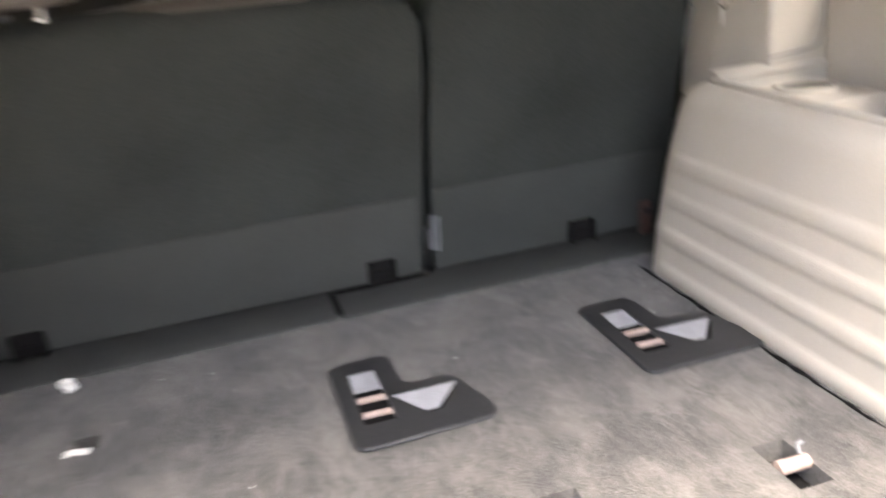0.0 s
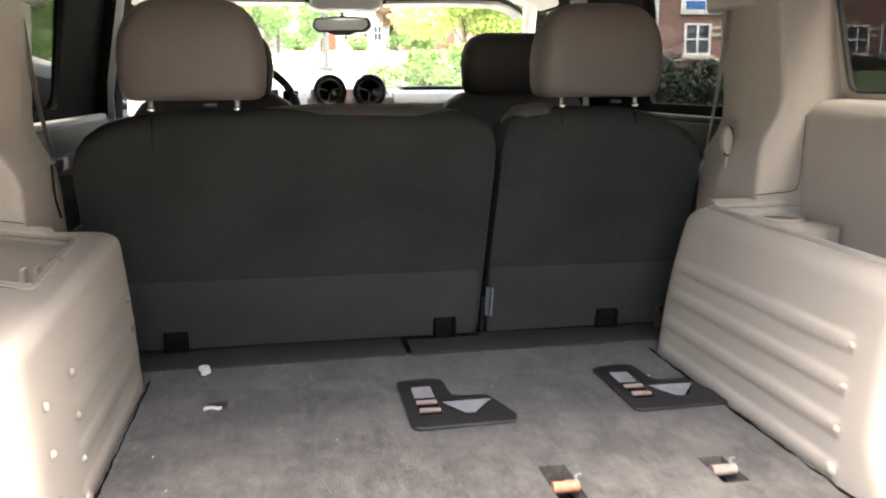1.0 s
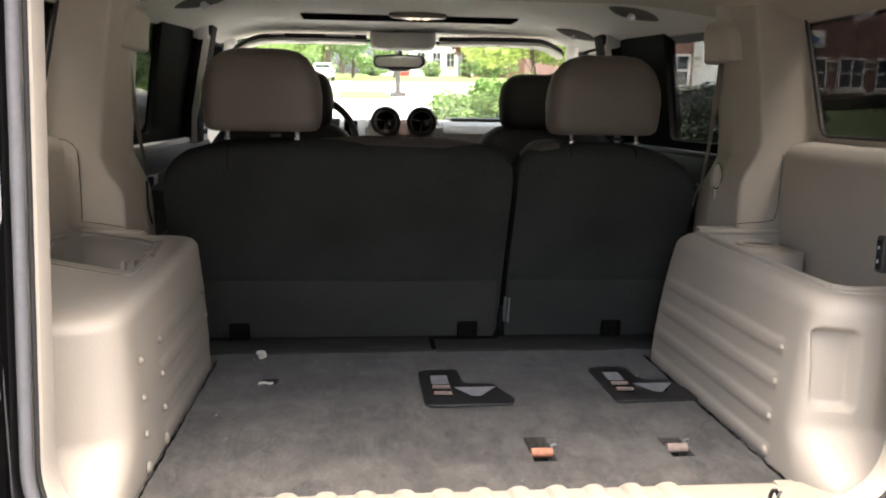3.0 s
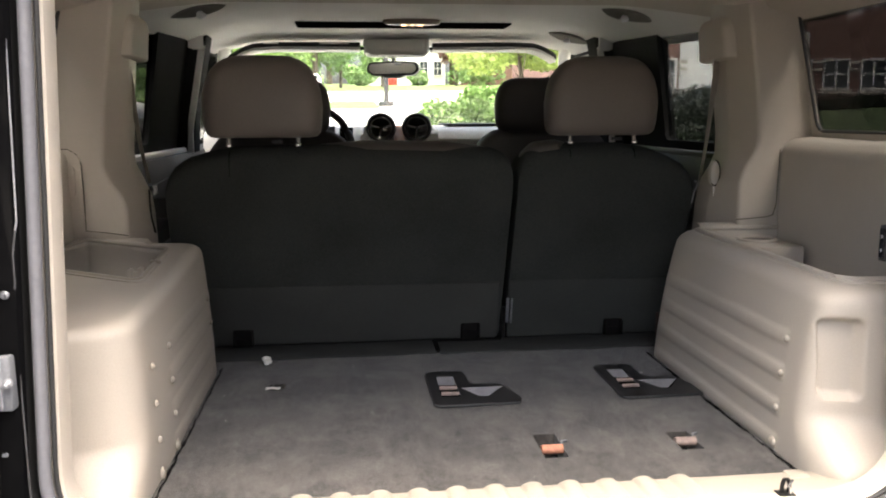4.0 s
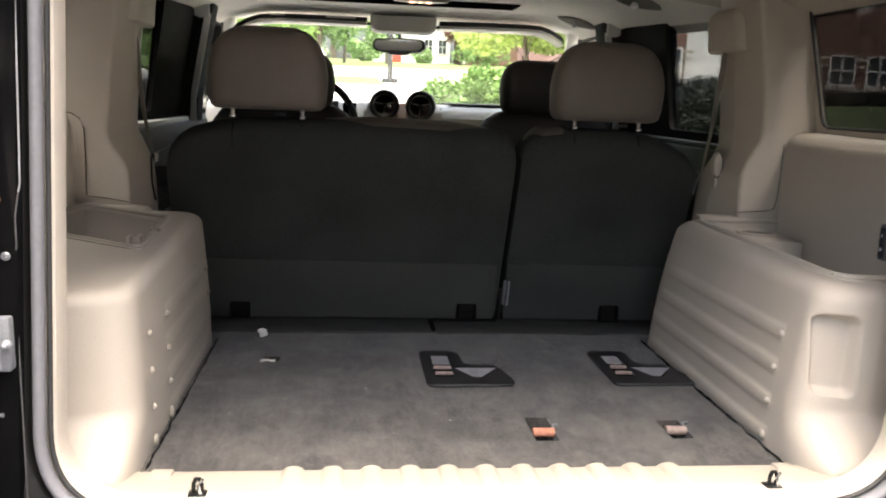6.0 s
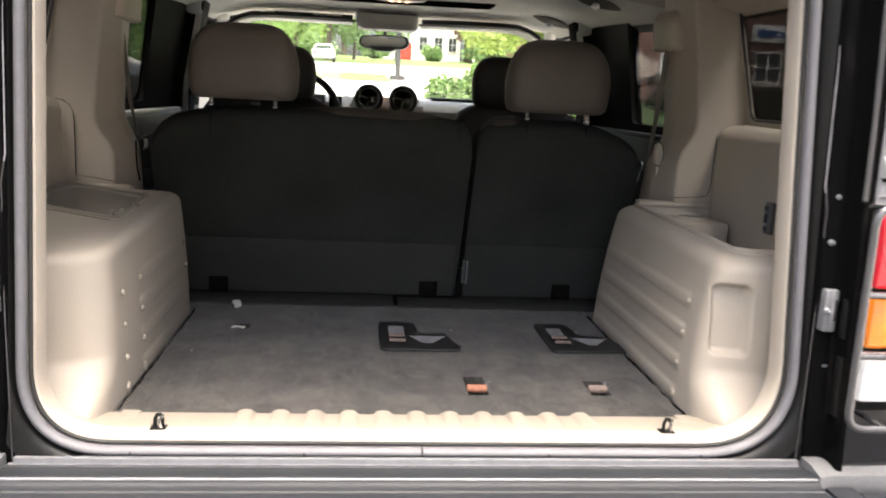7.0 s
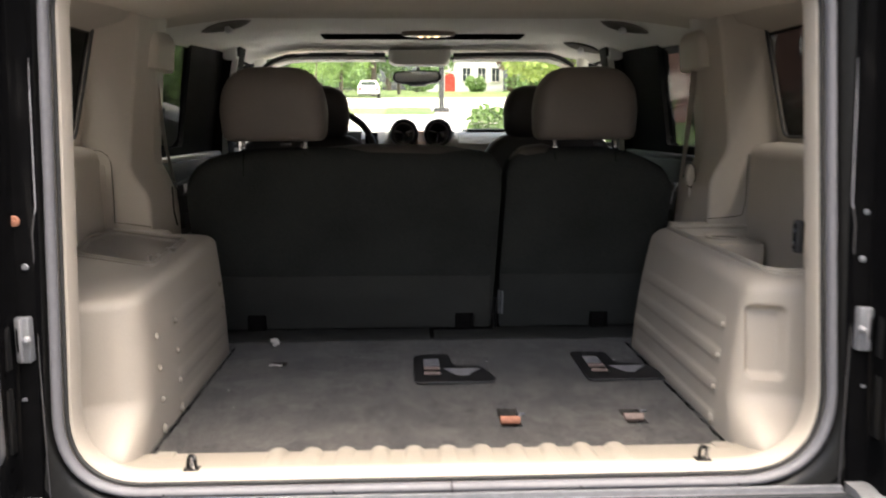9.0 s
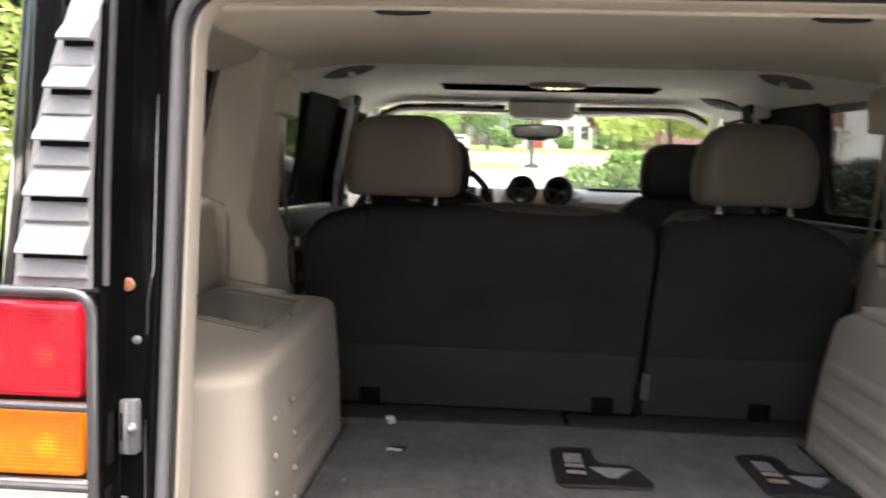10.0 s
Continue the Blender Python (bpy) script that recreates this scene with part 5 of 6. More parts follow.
def front_seat(x):
    th = thing("front_seat", "dark leather front seat with headrest", "seat", (x, 1.9, 0.6), group="front seats")
    rings = []
    for z, w, d in ((0.95, 0.50, 0.12), (1.1, 0.52, 0.14), (1.25, 0.50, 0.13), (1.32, 0.47, 0.12), (1.355, 0.42, 0.10), (1.378, 0.35, 0.075), (1.388, 0.27, 0.04)):
        rings.append([(x + p.x, 1.80 - 0.12 * (z - 0.95) + p.y, z) for p in rrect(w, d, 0.05, 6)])
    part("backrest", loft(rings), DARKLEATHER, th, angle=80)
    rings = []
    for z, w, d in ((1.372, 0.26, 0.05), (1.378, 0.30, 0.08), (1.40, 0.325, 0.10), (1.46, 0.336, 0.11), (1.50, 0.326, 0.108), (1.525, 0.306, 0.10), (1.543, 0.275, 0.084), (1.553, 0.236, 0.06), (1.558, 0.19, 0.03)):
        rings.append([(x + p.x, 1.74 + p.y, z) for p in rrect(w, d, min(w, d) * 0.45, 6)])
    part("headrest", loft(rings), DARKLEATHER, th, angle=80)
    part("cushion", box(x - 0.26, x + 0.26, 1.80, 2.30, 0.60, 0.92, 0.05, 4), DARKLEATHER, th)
    for dx in (-0.08, 0.08):
        part("post", tube([(x + dx, 1.745, 1.34), (x + dx, 1.742, 1.39)], 0.006, seg=8), CHROME, th)


front_seat(0.448)
front_seat(-0.448)

# ---- dashboard ----
dash = thing("dashboard", "grey dashboard with silver centre and round vents", "dashboard", (0, 2.6, 0.9))
prof = [(2.41, 0.9), (2.41, 1.32), (2.435, 1.357), (2.50, 1.381), (2.62, 1.39), (2.98, 1.385), (3.01, 1.37), (3.01, 0.9)]
part("body", loft([[(x, y, z) for y, z in prof] for x in (-0.82, -0.4, -0.16, 0.0, 0.16, 0.4, 0.82)]), DASH, dash)
part("centre", loft([[(x, y + k, z - 0.4 * k) for x, y, z in ((-0.165, 2.38, 1.10), (0.142, 2.38, 1.10), (0.150, 2.385, 1.325), (0.136, 2.49, 1.391), (-0.156, 2.49, 1.391), (-0.172, 2.385, 1.325))] for k in (0.03, 0.0)]), SILVER, dash, "silver centre panel")
part("wood_panel", loft([[(x, y, z) for y, z in ((2.383, 1.324), (2.380, 1.330), (2.478, 1.3915), (2.482, 1.387))] for x in (-0.034, 0.011)]), COPPER, dash, "copper coloured panel")
for x in (-0.088, 0.064):
    v = part("vent", join(lathe([(0.050, 0.03), (0.062, 0.03), (0.063, -0.012), (0.058, -0.020), (0.050, -0.018), (0.047, -0.004), (0.046, 0.03)], (x, 2.42, 1.383), 'y', 36)), PLASTIC, dash, "round black air vent")
    part("vent_ring", lathe([(0.0415, 0.0), (0.042, -0.005), (0.0445, -0.007), (0.0458, -0.005), (0.0458, 0.0)], (x, 2.4195, 1.383), 'y', 36), SILVER, v, "chrome ring")
    part("vent_face", lathe([(0.046, 0.0), (0.046, 0.006)], (x, 2.42, 1.383), 'y', 28), HOLE, v)
    for k in range(3):
        a = radians((15, 165, 262)[k])
        part("vane", tube([(x + 0.008 * math.cos(a), 2.414, 1.383 + 0.008 * math.sin(a)), (x + 0.044 * math.cos(a), 2.417, 1.383 + 0.044 * math.sin(a))], 0.0028, seg=6), PALEGREY, v, "grey vane")
    part("knob", lathe([(0.0095, 0), (0.0095, -0.008), (0.006, -0.012)], (x + 0.019, 2.412, 1.374), 'y', 12), SILVER, v, "pale knob")
part("screen", box(-0.262, -0.205, 2.405, 2.43, 1.30, 1.385, 0.004), SCREEN, dash, "dark instrument screen")
part("cluster_hood", loft([[(x, y, z) for y, z in ((2.36, 1.35), (2.40, 1.388), (2.50, 1.393), (2.50, 1.30), (2.42, 1.30))] for x in (-0.56, -0.28)]), PLASTIC, dash)
part("silver_edge", loft([[(x, y, z) for y, z in ((2.395, 1.30), (2.385, 1.325), (2.48, 1.387), (2.49, 1.30))] for x in (-0.200, -0.174)]), SILVER, dash)
part("glove_trim", loft([[(x, y, z) for y, z in ((2.395, 1.335), (2.425, 1.366), (2.48, 1.383), (2.49, 1.36))] for x in (0.155, 0.78)]), SILVER, dash)
part("top_pad", box(0.20, 0.74, 2.50, 2.85, 1.388, 1.398, 0.004), PLASTIC, dash)

sw = thing("steering_wheel", "black leather steering wheel", "steering wheel", (-0.42, 2.12, 1.25))
tiltm = Matrix.Translation((-0.40, 2.14, 1.30)) @ Matrix.Rotation(radians(68), 4, 'X')
part("rim", turned(tube([(0.19 * math.cos(a), 0.19 * math.sin(a), 0) for a in [i * math.tau / 48 for i in range(48)]], 0.0145, closed=True, seg=12), tiltm), PLASTIC, sw)
part("hub", turned(lathe([(0.07, -0.03), (0.075, 0.0), (0.06, 0.025), (0.03, 0.032)], (0, 0, 0), 'z', 24), tiltm), PLASTIC, sw)
for a in (0.1, 3.04, 4.71):
    part("spoke", turned(tube([(0.06 * math.cos(a), 0.06 * math.sin(a), 0), (0.185 * math.cos(a), 0.185 * math.sin(a), 0)], 0.012, seg=8, flat=0.6), tiltm), PLASTIC, sw)
part("column", tube([(-0.40, 2.15, 1.30), (-0.40, 2.45, 1.20)], 0.035, seg=14), PLASTIC, sw)

# ---- windscreen, header console, mirror, visors ----
ws = thing("window_front", "clear windscreen of the vehicle", "windscreen", (0, 2.8, 1.38), kind="structure")
part("pane", loft([[(-0.80, 3.0, 1.372), (0.80, 3.0, 1.372), (0.745, 2.60, 1.735), (-0.745, 2.60, 1.735)], [(-0.80, 3.005, 1.374), (0.80, 3.005, 1.374), (0.745, 2.605, 1.737), (-0.745, 2.605, 1.737)]]), WIND, ws).visible_shadow = False
part("header", loft([[(x, 2.56 + y, z) for y, z in ((0.0, 1.77), (0.0, 1.747), (0.012, 1.738), (0.03, 1.735), (0.03, 1.85), (0.0, 1.85))] for x in (-0.76, 0, 0.76)]), LINER, ws)
co = thing("overhead_console", "pale overhead console above the mirror", "console", (0, 2.5, 1.7))
part("body", loft([[(-0.016 + p.x * k, 2.47 + p.y * k, z) for p in rrect(0.28, 0.14, 0.035, 6)] for z, k in ((1.745, 0.98), (1.712, 0.98), (1.692, 0.95), (1.682, 0.86), (1.679, 0.70))]), LINER, co)
for x in (-0.07, 0.04):
    part("lamp_lens", lathe([(0.018, 0), (0.016, -0.003)], (x, 2.45, 1.678), 'z', 14), CLEAR, co)
mi = thing("rear_view_mirror", "black framed rear view mirror on the windscreen", "mirror", (-0.02, 2.57, 1.62))
mo = [Vector((p.x - 0.025, p.y + 1.634)) for p in round_poly([(-0.110, 0.028), (-0.118, -0.008), (-0.092, -0.026), (-0.052, -0.029), (-0.034, -0.038), (0.034, -0.038), (0.052, -0.029), (0.092, -0.026), (0.118, -0.008), (0.110, 0.028), (0, 0.035)],
                                                               [0.02, 0.02, 0.012, 0.01, 0.01, 0.01, 0.01, 0.012, 0.02, 0.02, 0.2], 5)]
aim = Matrix.Translation((-0.025, 2.58, 1.64)) @ Matrix.Rotation(radians(-17), 4, 'Z') @ Matrix.Rotation(radians(-3), 4, 'X') @ Matrix.Translation((0.025, -2.58, -1.64))
part("housing", turned(plate([(p.x, p.y) for p in mo], 'y', 2.572, 2.60, 0.004), aim), PLASTIC, mi)
gl = [Vector((p.x - 0.025, p.y + 1.634)) for p in round_poly([(-0.101, 0.021), (-0.107, -0.006), (-0.086, -0.020), (0.086, -0.020), (0.107, -0.006), (0.101, 0.021), (0, 0.027)], [0.015, 0.015, 0.012, 0.012, 0.015, 0.015, 0.2], 5)]
part("glass", turned(plate([(p.x, p.y) for p in gl], 'y', 2.5685, 2.5715), aim), MIRROR, mi, "mirror glass")
part("stalk", tube([(-0.02, 2.60, 1.645), (-0.02, 2.61, 1.69), (-0.02, 2.63, 1.72)], 0.008, seg=8), PLASTIC, mi)
VISOR = {-1: [(0.168, 1.722), (0.34, 1.723), (0.52, 1.722), (0.60, 1.716), (0.65, 1.702), (0.70, 1.676), (0.715, 1.664)],
         1: [(0.134, 1.721), (0.30, 1.724), (0.48, 1.725), (0.56, 1.722), (0.61, 1.710), (0.66, 1.686), (0.675, 1.676)]}
for s in (1, -1):
    vi = thing("sun_visor", "folded pale sun visor below a dark gap strip", "sun visor", (0.4 * s, 2.5, 1.72), group="sun visors")
    rings = []
    for k, (x, z) in enumerate(VISOR[s]):
        h = 0.0066 if k < 4 else 0.0066 - 0.001 * (k - 3)
        d = 0.0 if k < 4 else 0.02 * (k - 3)
        rings.append([(x * s, 2.475 + d + p.x * (1 if k else 0.95), z - 0.0142 + p.y * (1 if k else 0.9)) for p in rrect(0.15 - 0.4 * d, 2 * h, h * 0.9, 5)])
    part("panel", loft(rings), LINER, vi)
    # Plastic strip stands for the shadow gap between visor and roof.
    part("edge", loft([[(x * s, 2.404 + (0.0 if k < 4 else 0.02 * (k - 3)) + y, z + h) for y, h in ((0.0, -0.0074), (0.0, 0.0075), (0.003, 0.0105), (0.05, 0.0105), (0.05, -0.0074))] for k, (x, z) in enumerate(VISOR[s])]), PLASTIC, vi, "dark strip for the shadow gap")
    part("pivot", tube([(VISOR[s][0][0] * s, 2.43, VISOR[s][0][1] - 0.012), (VISOR[s][0][0] * s - 0.02 * s, 2.43, VISOR[s][0][1] - 0.012)], 0.006, seg=8), PLASTIC, vi, "dark pivot")
    if s < 0:
        for a, b in ((-0.335, -0.215), (-0.56, -0.50)):
            part("label", box(a, b, 2.4005, 2.4035, 1.7245, 1.7305), PAPER, vi, "white label")

# ---- outside ----
def ground_z(x, y):
    r = math.hypot(x, y - 0.5)
    return 0.075 * max(0.0, min(r, 28) - 6) * smooth_step(4, 9, r) + 0.048 * max(0.0, min(r, 200) - 28)


radii = [0, 3, 5, 7, 9, 11, 13, 15, 18, 21, 25, 30, 36, 45, 60, 90, 150, 300, 700]
rings = []
for r in radii:
    rings.append([(max(r, 0.01) * math.cos(a), 0.5 + max(r, 0.01) * math.sin(a), ground_z(0, 0.5 + r)) for a in [i * math.tau / 72 for i in range(72)]])
part("ground", loft(rings, cap0=True, cap1=False), ASPHALT, label="pale sunlit concrete lot rising gently away", category="ground", kind="structure")


def patch(name, x0, x1, y0, y1, mat, label, cat, lift=0.03, n=16, kind="structure"):
    rows = [[(x0 + (x1 - x0) * i / n, y0 + (y1 - y0) * j / n, ground_z(x0 + (x1 - x0) * i / n, y0 + (y1 - y0) * j / n) + lift) for i in range(n + 1)] for j in range(n + 1)]
    bm = grid(rows)
    ret = bmesh.ops.extrude_edge_only(bm, edges=[e for e in bm.edges if len(e.link_faces) == 1])
    for v in ret["geom"]:
        if isinstance(v, bmesh.types.BMVert):
            v.co.z -= 0.2
    return part(name, bm, mat, label=label, category=cat, kind=kind)


# Unseen dark ground, added to cut light bounced into the rear opening.
patch("driveway", -26, 3.0, -44, 5.5, DARKGROUND, "unseen dark asphalt added under and behind the vehicle", "driveway", 0.012)
patch("lawn", -1.1, 0.95, 31.5, 41, TURF, "mown green lawn strip by the lot", "lawn")
patch("lawn", -9.5, -1.12, 32, 40, PALEGRASS, "dry pale grass strip by the lot", "lawn")
patch("lawn", -60, -4.6, 41, 62, GRASS, "green lawn under the far trees", "lawn")
patch("lawn", -30, 40, 70, 150, GRASS, "wide green lawn before the far house", "lawn")
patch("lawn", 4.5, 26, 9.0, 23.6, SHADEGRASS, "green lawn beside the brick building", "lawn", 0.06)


def leaves(bm, centre, size, count, leaf, seed, shell=0.55):
    """Scatters small folded leaves through a lumpy volume."""
    rnd = random.Random(seed)
    lumps = [(Vector((rnd.uniform(-1, 1) * size[0] * 0.62, rnd.uniform(-1, 1) * size[1] * 0.62, rnd.uniform(-0.8, 1) * size[2] * 0.62)), rnd.uniform(0.28, 0.5)) for _ in range(16)]
    for _ in range(count):
        c, k = rnd.choice(lumps)
        d = Vector((rnd.gauss(0, 1), rnd.gauss(0, 1), rnd.gauss(0, 1))).normalized() * rnd.uniform(shell, 1.0) * k
        p = Vector(centre) + c + Vector((d.x * size[0], d.y * size[1], d.z * size[2]))
        u = Vector((rnd.gauss(0, 1), rnd.gauss(0, 1), rnd.gauss(0, 0.6))).normalized()
        w = u.orthogonal().normalized()
        w = (w * math.cos(rnd.random() * 6.28) + u.cross(w) * math.sin(rnd.random() * 6.28))
        l = leaf * rnd.uniform(0.6, 1.3)
        a, b, e, f = (bm.verts.new(q) for q in (p - u * l, p + w * l * 0.5, p + u * l, p - w * l * 0.5))
        bm.faces.new((a, b, e, f))


def bush(name, label, x, y, size, count, leaf, mat, seed, group=""):
    z = ground_z(x, y)
    th = thing(name, label, "bush", (x, y, z), group=group)
    bm = bmesh.new()
    leaves(bm, (x, y, z + size[2] * 0.8), size, count, leaf, seed)
    part("foliage", bm, mat, th, smooth=False)
    stems = [tube([(x, y, z), (x + size[0] * 0.4 * math.cos(a), y + size[1] * 0.4 * math.sin(a), z + size[2] * 0.9)], [0.03, 0.012], seg=6) for a in (0.3, 1.6, 2.9, 4.2, 5.4)]
    part("stems", join(*stems), BARK, th)


def tree(name, label, x, y, height, spread, count, leaf, mat, seed, trunk=0.16, crown_low=0.35):
    z = ground_z(x, y)
    th = thing(name, label, "tree", (x, y, z), group="trees")
    rnd = random.Random(seed)
    segs = [tube([(x, y, z - 0.1), (x + 0.1, y, z + height * 0.3), (x - 0.1, y + 0.1, z + height * 0.7)], [trunk, trunk * 0.7, trunk * 0.25], seg=10)]
    for k in range(9):
        a, h = rnd.uniform(0, 6.28), rnd.uniform(0.28, 0.65) * height
        segs.append(tube([(x, y, z + h), (x + math.cos(a) * spread * 0.4, y + math.sin(a) * spread * 0.4, z + h + 0.1 * height), (x + math.cos(a) * spread * 0.75, y + math.sin(a) * spread * 0.75, z + h + 0.22 * height)], [trunk * 0.4, trunk * 0.22, trunk * 0.08], seg=6))
    part("trunk", join(*segs), BARK, th, "grey brown trunk and limbs")
    bm = bmesh.new()
    half = height * (1 - crown_low) / 2
    leaves(bm, (x, y, z + height * crown_low + half), (spread, spread, half), count, leaf, seed)
    part("crown", bm, mat, th, smooth=False)


for i, (x, y) in enumerate(((-7.5, 63), (-10.5, 61), (-13.5, 63), (-6.0, 72), (-1.2, 90), (-4.5, 92), (3.5, 96), (-17, 66), (-9.0, 84), (-13, 82))):
    tree("tree", "dense leafy tree beyond the lawn", x, y, 9.0 + i % 3, 2.8, 6500, 0.19, LEAF if i % 2 else LEAFDARK, 150 + i, 0.2, 0.0)

# hedge ahead and to the right
k = 0
for x, y, sx, sz in ((2.5, 13.2, 1.0, 0.84), (3.7, 13.8, 1.2, 0.86), (1.88, 12.8, 0.98, 0.84)):
    k += 1
    bush("bush", "bright green leafy shrub in the hedge", x, y, (sx, 0.9, sz), 22000, 0.05, HEDGE, 30 + k, "hedge shrubs")
for x, y, sx, sz in ((6.3, 14.0, 0.8, 0.62), (7.2, 14.0, 0.8, 0.6), (8.0, 14.2, 0.8, 0.6), (8.2, 19.6, 1.3, 0.7), (7.4, 17.2, 1.2, 0.6), (9.6, 21.2, 1.2, 0.6), (12.4, 23.2, 1.1, 0.28), (14.2, 23.2, 1.1, 0.26), (15.9, 23.2, 1.1, 0.28), (17.7, 23.2, 1.2, 0.3)):
    k += 1
    bush("bush", "dark green shrub below the brick building", x, y, (sx, 0.7, sz), 3600, 0.05, EVERGREEN, 30 + k, "wall shrubs")
for x, y, sx, sz in ((1.0, 112.0, 2.5, 1.6), (9.2, 114.0, 1.6, 1.25), (-8, 106.0, 5, 2.0), (16, 108.0, 4, 2.0)):
    k += 1
    bush("bush", "green garden shrub by the far house", x, y, (sx, 2.4, sz), 2600, 0.24, LEAFDARK, 30 + k, "garden shrubs")
tree("tree", "leafy green tree at the edge of the lawn", -6.8, 40.0, 9.0, 2.6, 14000, 0.12, LEAF, 11, 0.2, 0.04)
tree("tree", "leafy green tree at the edge of the lawn", -5.6, 47.0, 9.0, 2.0, 10000, 0.12, LEAF, 21, 0.14, 0.04)
tree("tree", "tall green tree beyond the lot", -3.4, 78.0, 18, 4.2, 9000, 0.26, LEAFDARK, 22, 0.3, 0.1)
tree("tree", "tall green tree beyond the lot", -9.5, 74.0, 18, 4.6, 9000, 0.26, LEAFDARK, 23, 0.3, 0.08)
tree("tree", "slim young tree on the lawn", -3.9, 33.0, 6.5, 1.2, 4200, 0.08, LEAF, 12, 0.06, 0.08)
tree("tree", "tall shady tree across the lawn", -9.0, 52, 15, 4.5, 10000, 0.22, LEAFDARK, 13, 0.3, 0.12)
tree("tree", "tall shady tree across the lawn", -16.0, 58, 16, 5.0, 10000, 0.24, LEAFDARK, 14, 0.35, 0.12)
tree("tree", "bright green tree by the hedge", 4.5, 22.0, 3.5, 2.0, 22000, 0.085, YELLOWLEAF, 15, 0.08, 0.30)
tree("tree", "copper leaved tree before the far house", 13.6, 108.0, 12, 4.2, 7000, 0.3, LEAFRED, 16, 0.25, 0.15)
tree("tree", "green tree beside the far house", 24.0, 104.0, 16, 6.5, 9000, 0.34, LEAFDARK, 17, 0.4, 0.1)
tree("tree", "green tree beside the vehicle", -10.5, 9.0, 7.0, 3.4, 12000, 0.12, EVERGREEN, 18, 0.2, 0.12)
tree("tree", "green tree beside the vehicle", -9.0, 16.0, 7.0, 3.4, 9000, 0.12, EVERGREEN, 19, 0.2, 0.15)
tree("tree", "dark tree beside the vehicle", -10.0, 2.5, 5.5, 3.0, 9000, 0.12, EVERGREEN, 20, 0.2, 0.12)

# Unseen trees, added to dim and balance the light from behind.
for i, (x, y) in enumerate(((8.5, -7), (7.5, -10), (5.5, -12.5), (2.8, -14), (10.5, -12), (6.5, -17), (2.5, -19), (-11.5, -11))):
    tree("tree", "unseen dark tree added behind the vehicle", x, y, 5.6 + 0.7 * (i % 3), 2.8, 5200, 0.2, EVERGREEN, 60 + i, 0.2, 0.0)
for i, (x, y) in enumerate(((-9, -16.5), (-16, -6))):
    tree("tree", "unseen leafy tree added on the rear left", x, y, 4.0 + 0.5 * (i % 3), 2.8, 4500, 0.2, LEAFDARK, 70 + i, 0.2, 0.0)

for i in range(3):
    bush("bush", "bright green shrub beside the vehicle", -4.5 - 0.5 * i, 3.4 + 1.5 * i, (1.2, 1.2, 1.9), 15000, 0.05, YELLOWLEAF, 110 + i, "side shrubs")
# Side hedge added so that the left windows look out on darkness.
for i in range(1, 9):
    bush("bush", "dark evergreen shrub added to blacken the side windows", -4.3 - 0.4 * (i % 2), 6.0 + 2.0 * i, (1.0, 1.4, 1.9), 8000, 0.11, EVERGREEN, 90 + i, "side hedge")
for i, (x, y, h) in enumerate(((-13, 118, 22), (-3.5, 138, 24), (9, 142, 24), (-24, 110, 22), (19, 136, 24), (32, 112, 20), (-36, 100, 22), (2.5, 150, 26), (-17, 140, 26), (44, 110, 24))):
    tree("tree", "leafy green tree in the far gardens", x, y, h, 7.5, 7000, 0.42, LEAF if i % 3 == 0 else LEAFDARK, 120 + i, 0.5, 0.06)

# lamp post on the lot
lp = thing("street_lamp", "grey metal lamp post on a round base", "street lamp", (1.29, 34.0, ground_z(1.29, 34)))
gz = ground_z(1.29, 34.0)
part("pole", tube([(1.29, 34.0, gz), (1.29, 34.0, gz + 7)], [0.11, 0.09], seg=12), GUARD, lp)
part("base", lathe([(0.34, 0), (0.34, 0.16), (0.28, 0.2)], (1.29, 34.0, gz), 'z', 18), GUARD, lp)


def house_window(parent, x, y0, y1, z0, z1, face):
    """A white window with two sashes and a meeting rail, in a wall facing -x or -y."""
    def put(a0, a1, b0, b1, d0, d1):
        return box(face + d0, face + d1, a0, a1, b0, b1) if x else box(a0, a1, face + d0, face + d1, b0, b1)
    w = 0.06
    fr = part("window", join(put(y0, y0 + w, z0, z1, -0.08, 0.1), put(y1 - w, y1, z0, z1, -0.08, 0.1), put(y0 + w, y1 - w, z0, z0 + w, -0.08, 0.1), put(y0 + w, y1 - w, z1 - w, z1, -0.08, 0.1),
                             put((y0 + y1) / 2 - w / 2, (y0 + y1) / 2 + w / 2, z0 + w, z1 - w, -0.07, 0.1)), WHITE, parent, "white painted window frame")
    part("pane", put(y0 + w, y1 - w, z0 + w, z1 - w, -0.02, 0.0), PANE, fr)
    part("rail", join(put(y0 + w, (y0 + y1) / 2 - w / 2, (z0 + z1) / 2 - 0.03, (z0 + z1) / 2 + 0.03, -0.055, 0), put((y0 + y1) / 2 + w / 2, y1 - w, (z0 + z1) / 2 - 0.03, (z0 + z1) / 2 + 0.03, -0.055, 0)), WHITE, fr)
    part("sill", put(y0 - 0.1, y1 + 0.1, z0 - 0.12, z0, -0.14, 0.05), STONE, fr)


bb = thing("brick_building", "brown brick building with white sash windows", "building", (15, 24, 1.6), kind="structure")
part("wall", join(box(6.6, 9.9, 24.0, 34.0, 1.0, 8.6), box(11.1, 34.0, 24.0, 34.0, 1.0, 8.6)), BRICK, bb)
part("course", box(11.1, 34.0, 23.95, 24.0, 2.06, 2.15), STONE, bb, "pale stone course")
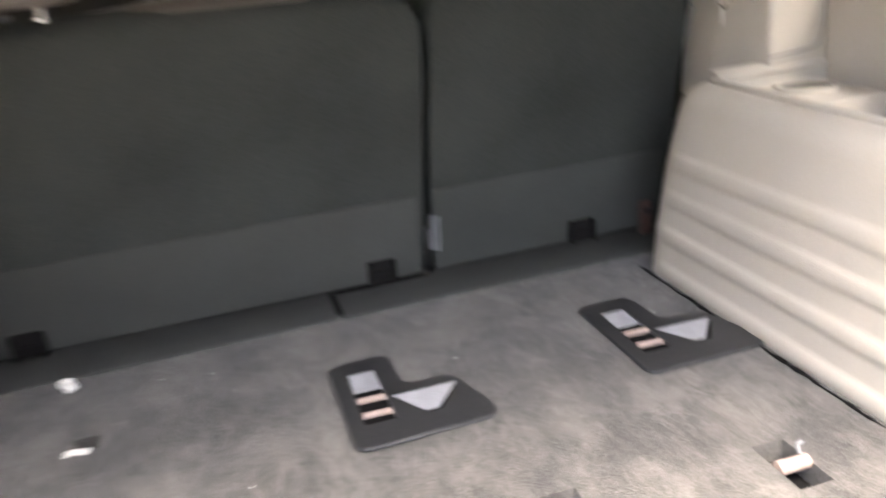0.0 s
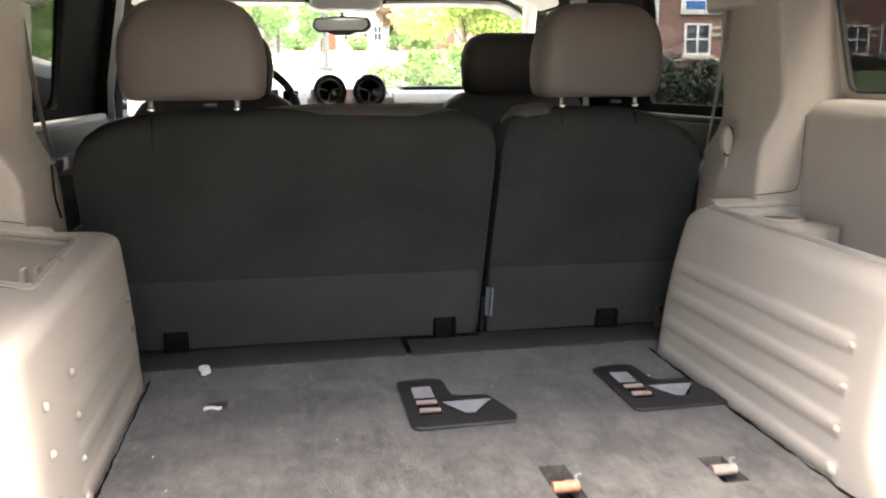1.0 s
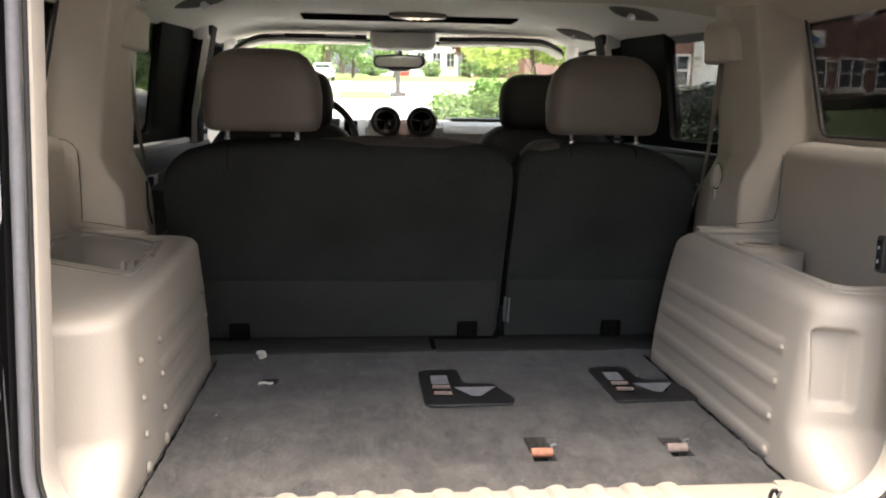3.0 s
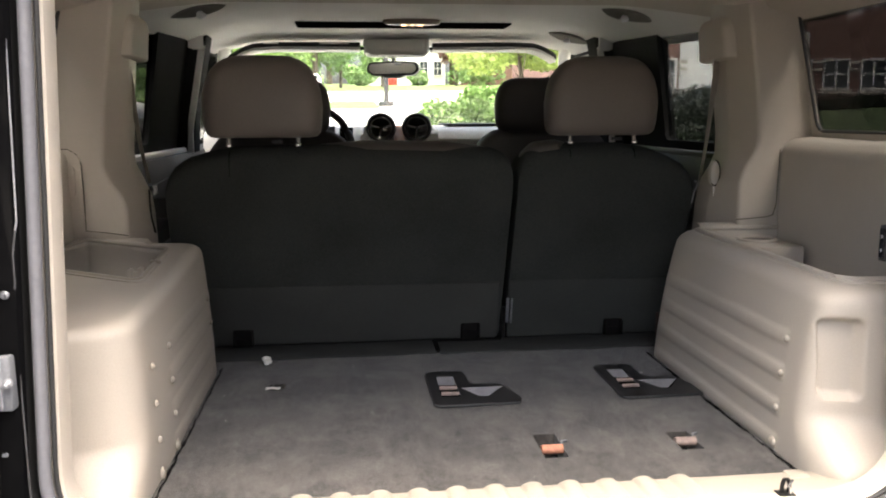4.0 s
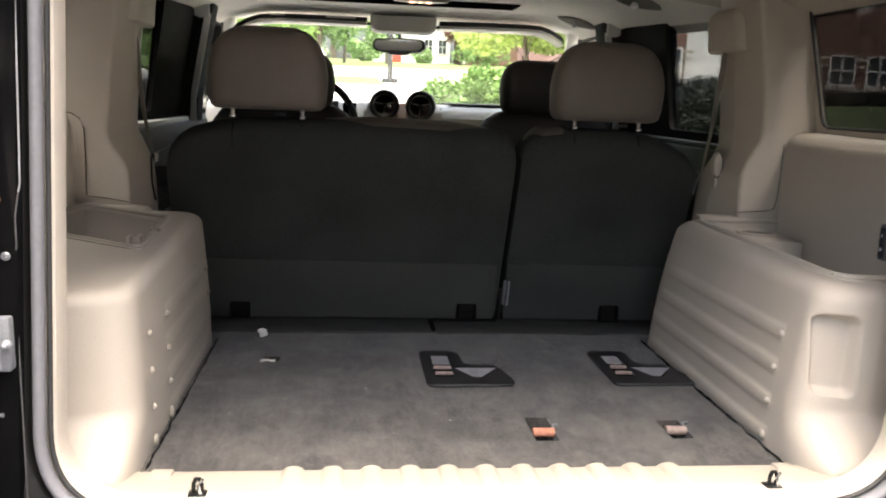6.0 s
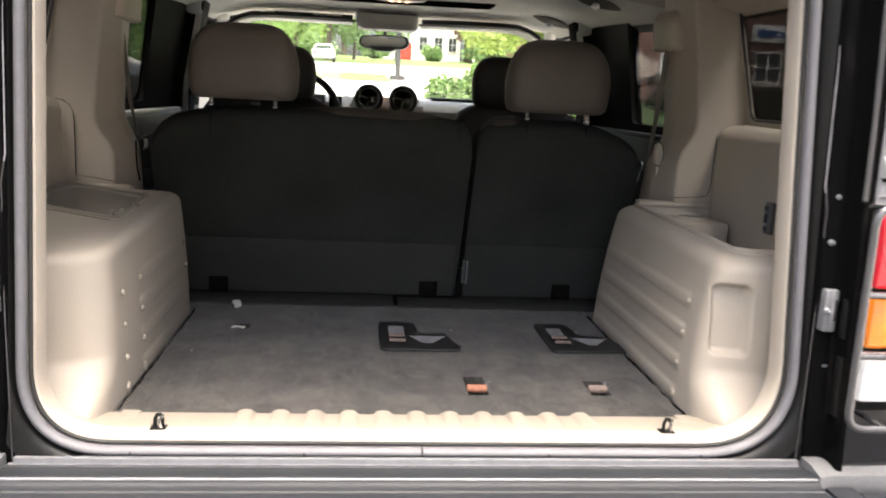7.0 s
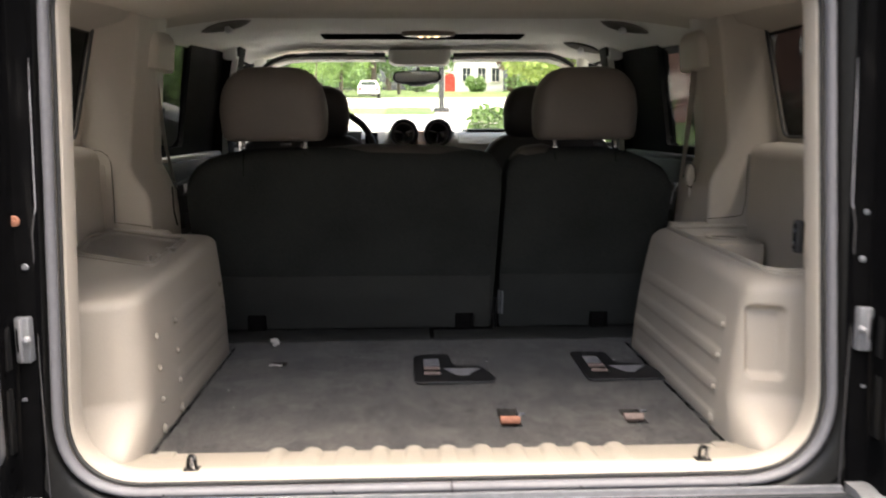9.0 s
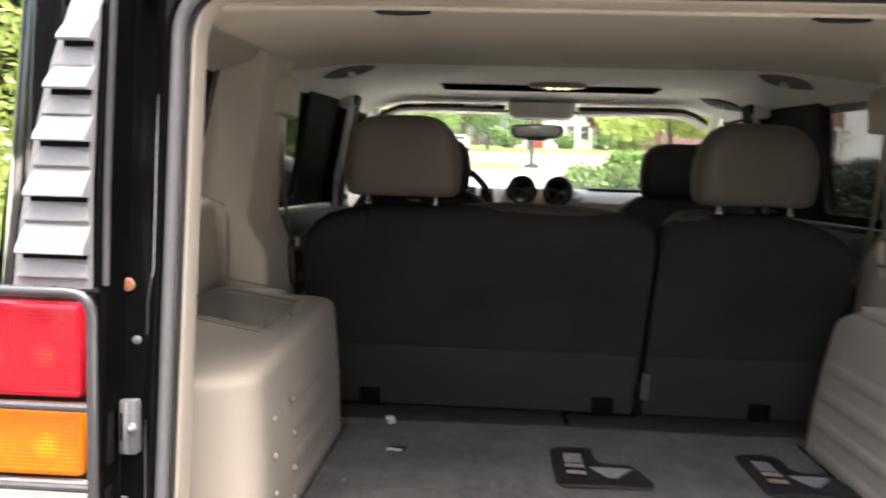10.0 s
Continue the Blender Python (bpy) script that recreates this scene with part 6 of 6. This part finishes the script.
for xc in (9.35, 12.35, 13.75, 15.0, 16.26, 17.9, 19.2, 20.6):
    house_window(bb, False, xc - 0.44, xc + 0.44, 2.24, 3.2, 24.0)
    for dz in (2.86, 3.08):
        part("quoin", box(xc + 0.47, xc + 0.79, 23.965, 24.0, dz - 0.05, dz + 0.05), STONE, bb)
sg = thing("banner_sign", "white banner sign with blue lettering on the brick wall", "sign", (12.9, 23.95, 3.47))
part("board", box(11.75, 14.05, 23.93, 23.98, 3.47, 4.0, 0.01), WHITE, sg)
part("emblem", box(11.9, 12.55, 23.922, 23.932, 3.62, 3.86), SIGNBLUE, sg, "blue emblem bar")
part("lettering", box(12.65, 13.85, 23.922, 23.932, 3.65, 3.80), SIGNBLUE, sg, "blue bar of lettering")
wb = thing("white_building", "white rendered wall with a green handrail", "building", (10.5, 24, 1.6), kind="structure")
part("wall", box(9.9, 11.1, 24.1, 33, 1.0, 8.0), WHITE, wb)
for dz in (0, 0.12, 0.24):
    part("handrail", tube([(9.7, 23.6, 1.72 + dz), (11.4, 23.6, 2.12 + dz)], 0.022, seg=8), GREENRAIL, wb)

hs = thing("house", "pale house with an arched red door", "house", (6, 120, 6.0), kind="structure")
gz = ground_z(6, 120)
part("wall", box(2.6, 13.5, 120.0, 130, gz - 0.8, gz + 6.5), WHITE, hs)
part("roof", loft([[(x, 119.4, gz + 6.4), (x, 125, gz + 11), (x, 130.6, gz + 6.4)] for x in (2.0, 14.1)]), SLATE, hs)
do = [Vector((p.x + 5.8, p.y + gz + 1.3)) for p in round_poly([(-0.75, -1.3), (0.75, -1.3), (0.75, 1.3), (-0.75, 1.3)], [0, 0, 0.8, 0.8], 8)]
part("door", plate([(p.x, p.y) for p in do], 'y', 119.86, 119.96), REDDOOR, hs, "red arched door")
for xc in (3.6, 8.2, 10.4, 12.4):
    house_window(hs, False, xc - 0.6, xc + 0.6, gz + 1.4, gz + 3.4, 120.0)
h2 = thing("house", "brick house beyond the lawn", "house", (19, 116, 6), kind="structure")
part("wall", box(14.8, 26, 116.0, 126, gz - 1, gz + 8), BRICK, h2)
part("roof", loft([[(x, 115.4, gz + 8), (x, 121, gz + 12.5), (x, 126.6, gz + 8)] for x in (14.2, 26.6)]), SLATE, h2)
part("downpipe", tube([(15.0, 115.8, gz), (15.0, 115.8, gz + 8)], 0.22, seg=8), WHITE, h2)
# parked car across the lot
def parked_car(x, y):
    z = ground_z(x, y)
    th = thing("car", "white parked car across the lot", "car", (x, y, z))
    low = [(-1.9, 0.35), (-1.97, 0.5), (-1.95, 0.78), (-1.75, 0.9), (1.2, 0.95), (1.85, 0.85), (1.95, 0.6), (1.92, 0.35)]
    part("body", loft([[(x + a * k, y + d, z + b) for a, b in low] for d, k in ((-0.86, 0.97), (-0.82, 0.99), (-0.7, 1.0), (0.7, 1.0), (0.82, 0.99), (0.86, 0.97))]), WHITE, th)
    part("cabin", loft([[(x + a, y + w * q, z + h) for a, w in ((a0, -1), (a1, -1), (a1, 1), (a0, 1))] for h, a0, a1, q in ((0.88, -1.7, 1.15, 0.8), (1.15, -1.25, 0.75, 0.7), (1.36, -0.8, 0.4, 0.6), (1.4, -0.7, 0.3, 0.54))]), WHITE, th)
    part("rear_window", loft([[(x + a - dd, y + w, z + h) for a, w, h in ((-1.56, -0.62, 0.98), (-1.56, 0.62, 0.98), (-0.92, 0.52, 1.31), (-0.92, -0.52, 1.31))] for dd in (0.03, 0.0)]), PANE, th, "dark rear window")
    for d in (-0.66, 0.66):
        part("tail_light", box(x - 1.985, x - 1.93, y + d - 0.12, y + d + 0.12, z + 0.62, z + 0.76, 0.01), RED, th, "red tail light")
    part("bumper", box(x - 2.0, x - 1.9, y - 0.8, y + 0.8, z + 0.38, z + 0.52, 0.03), WHITE, th)
    for dx in (-1.2, 1.2):
        wh = part("wheel", lathe([(0.32, -0.1), (0.34, 0), (0.32, 0.1)], (x + dx, y - 0.8, z + 0.33), 'y', 20), DARKRUBBER, th, "black tyre")
        part("rim", lathe([(0.2, -0.115), (0.18, -0.1)], (x + dx, y - 0.8, z + 0.33), 'y', 14), SILVER, wh)
    th.rotation_euler = (0, 0, radians(93))


parked_car(-3.3, 66.0)
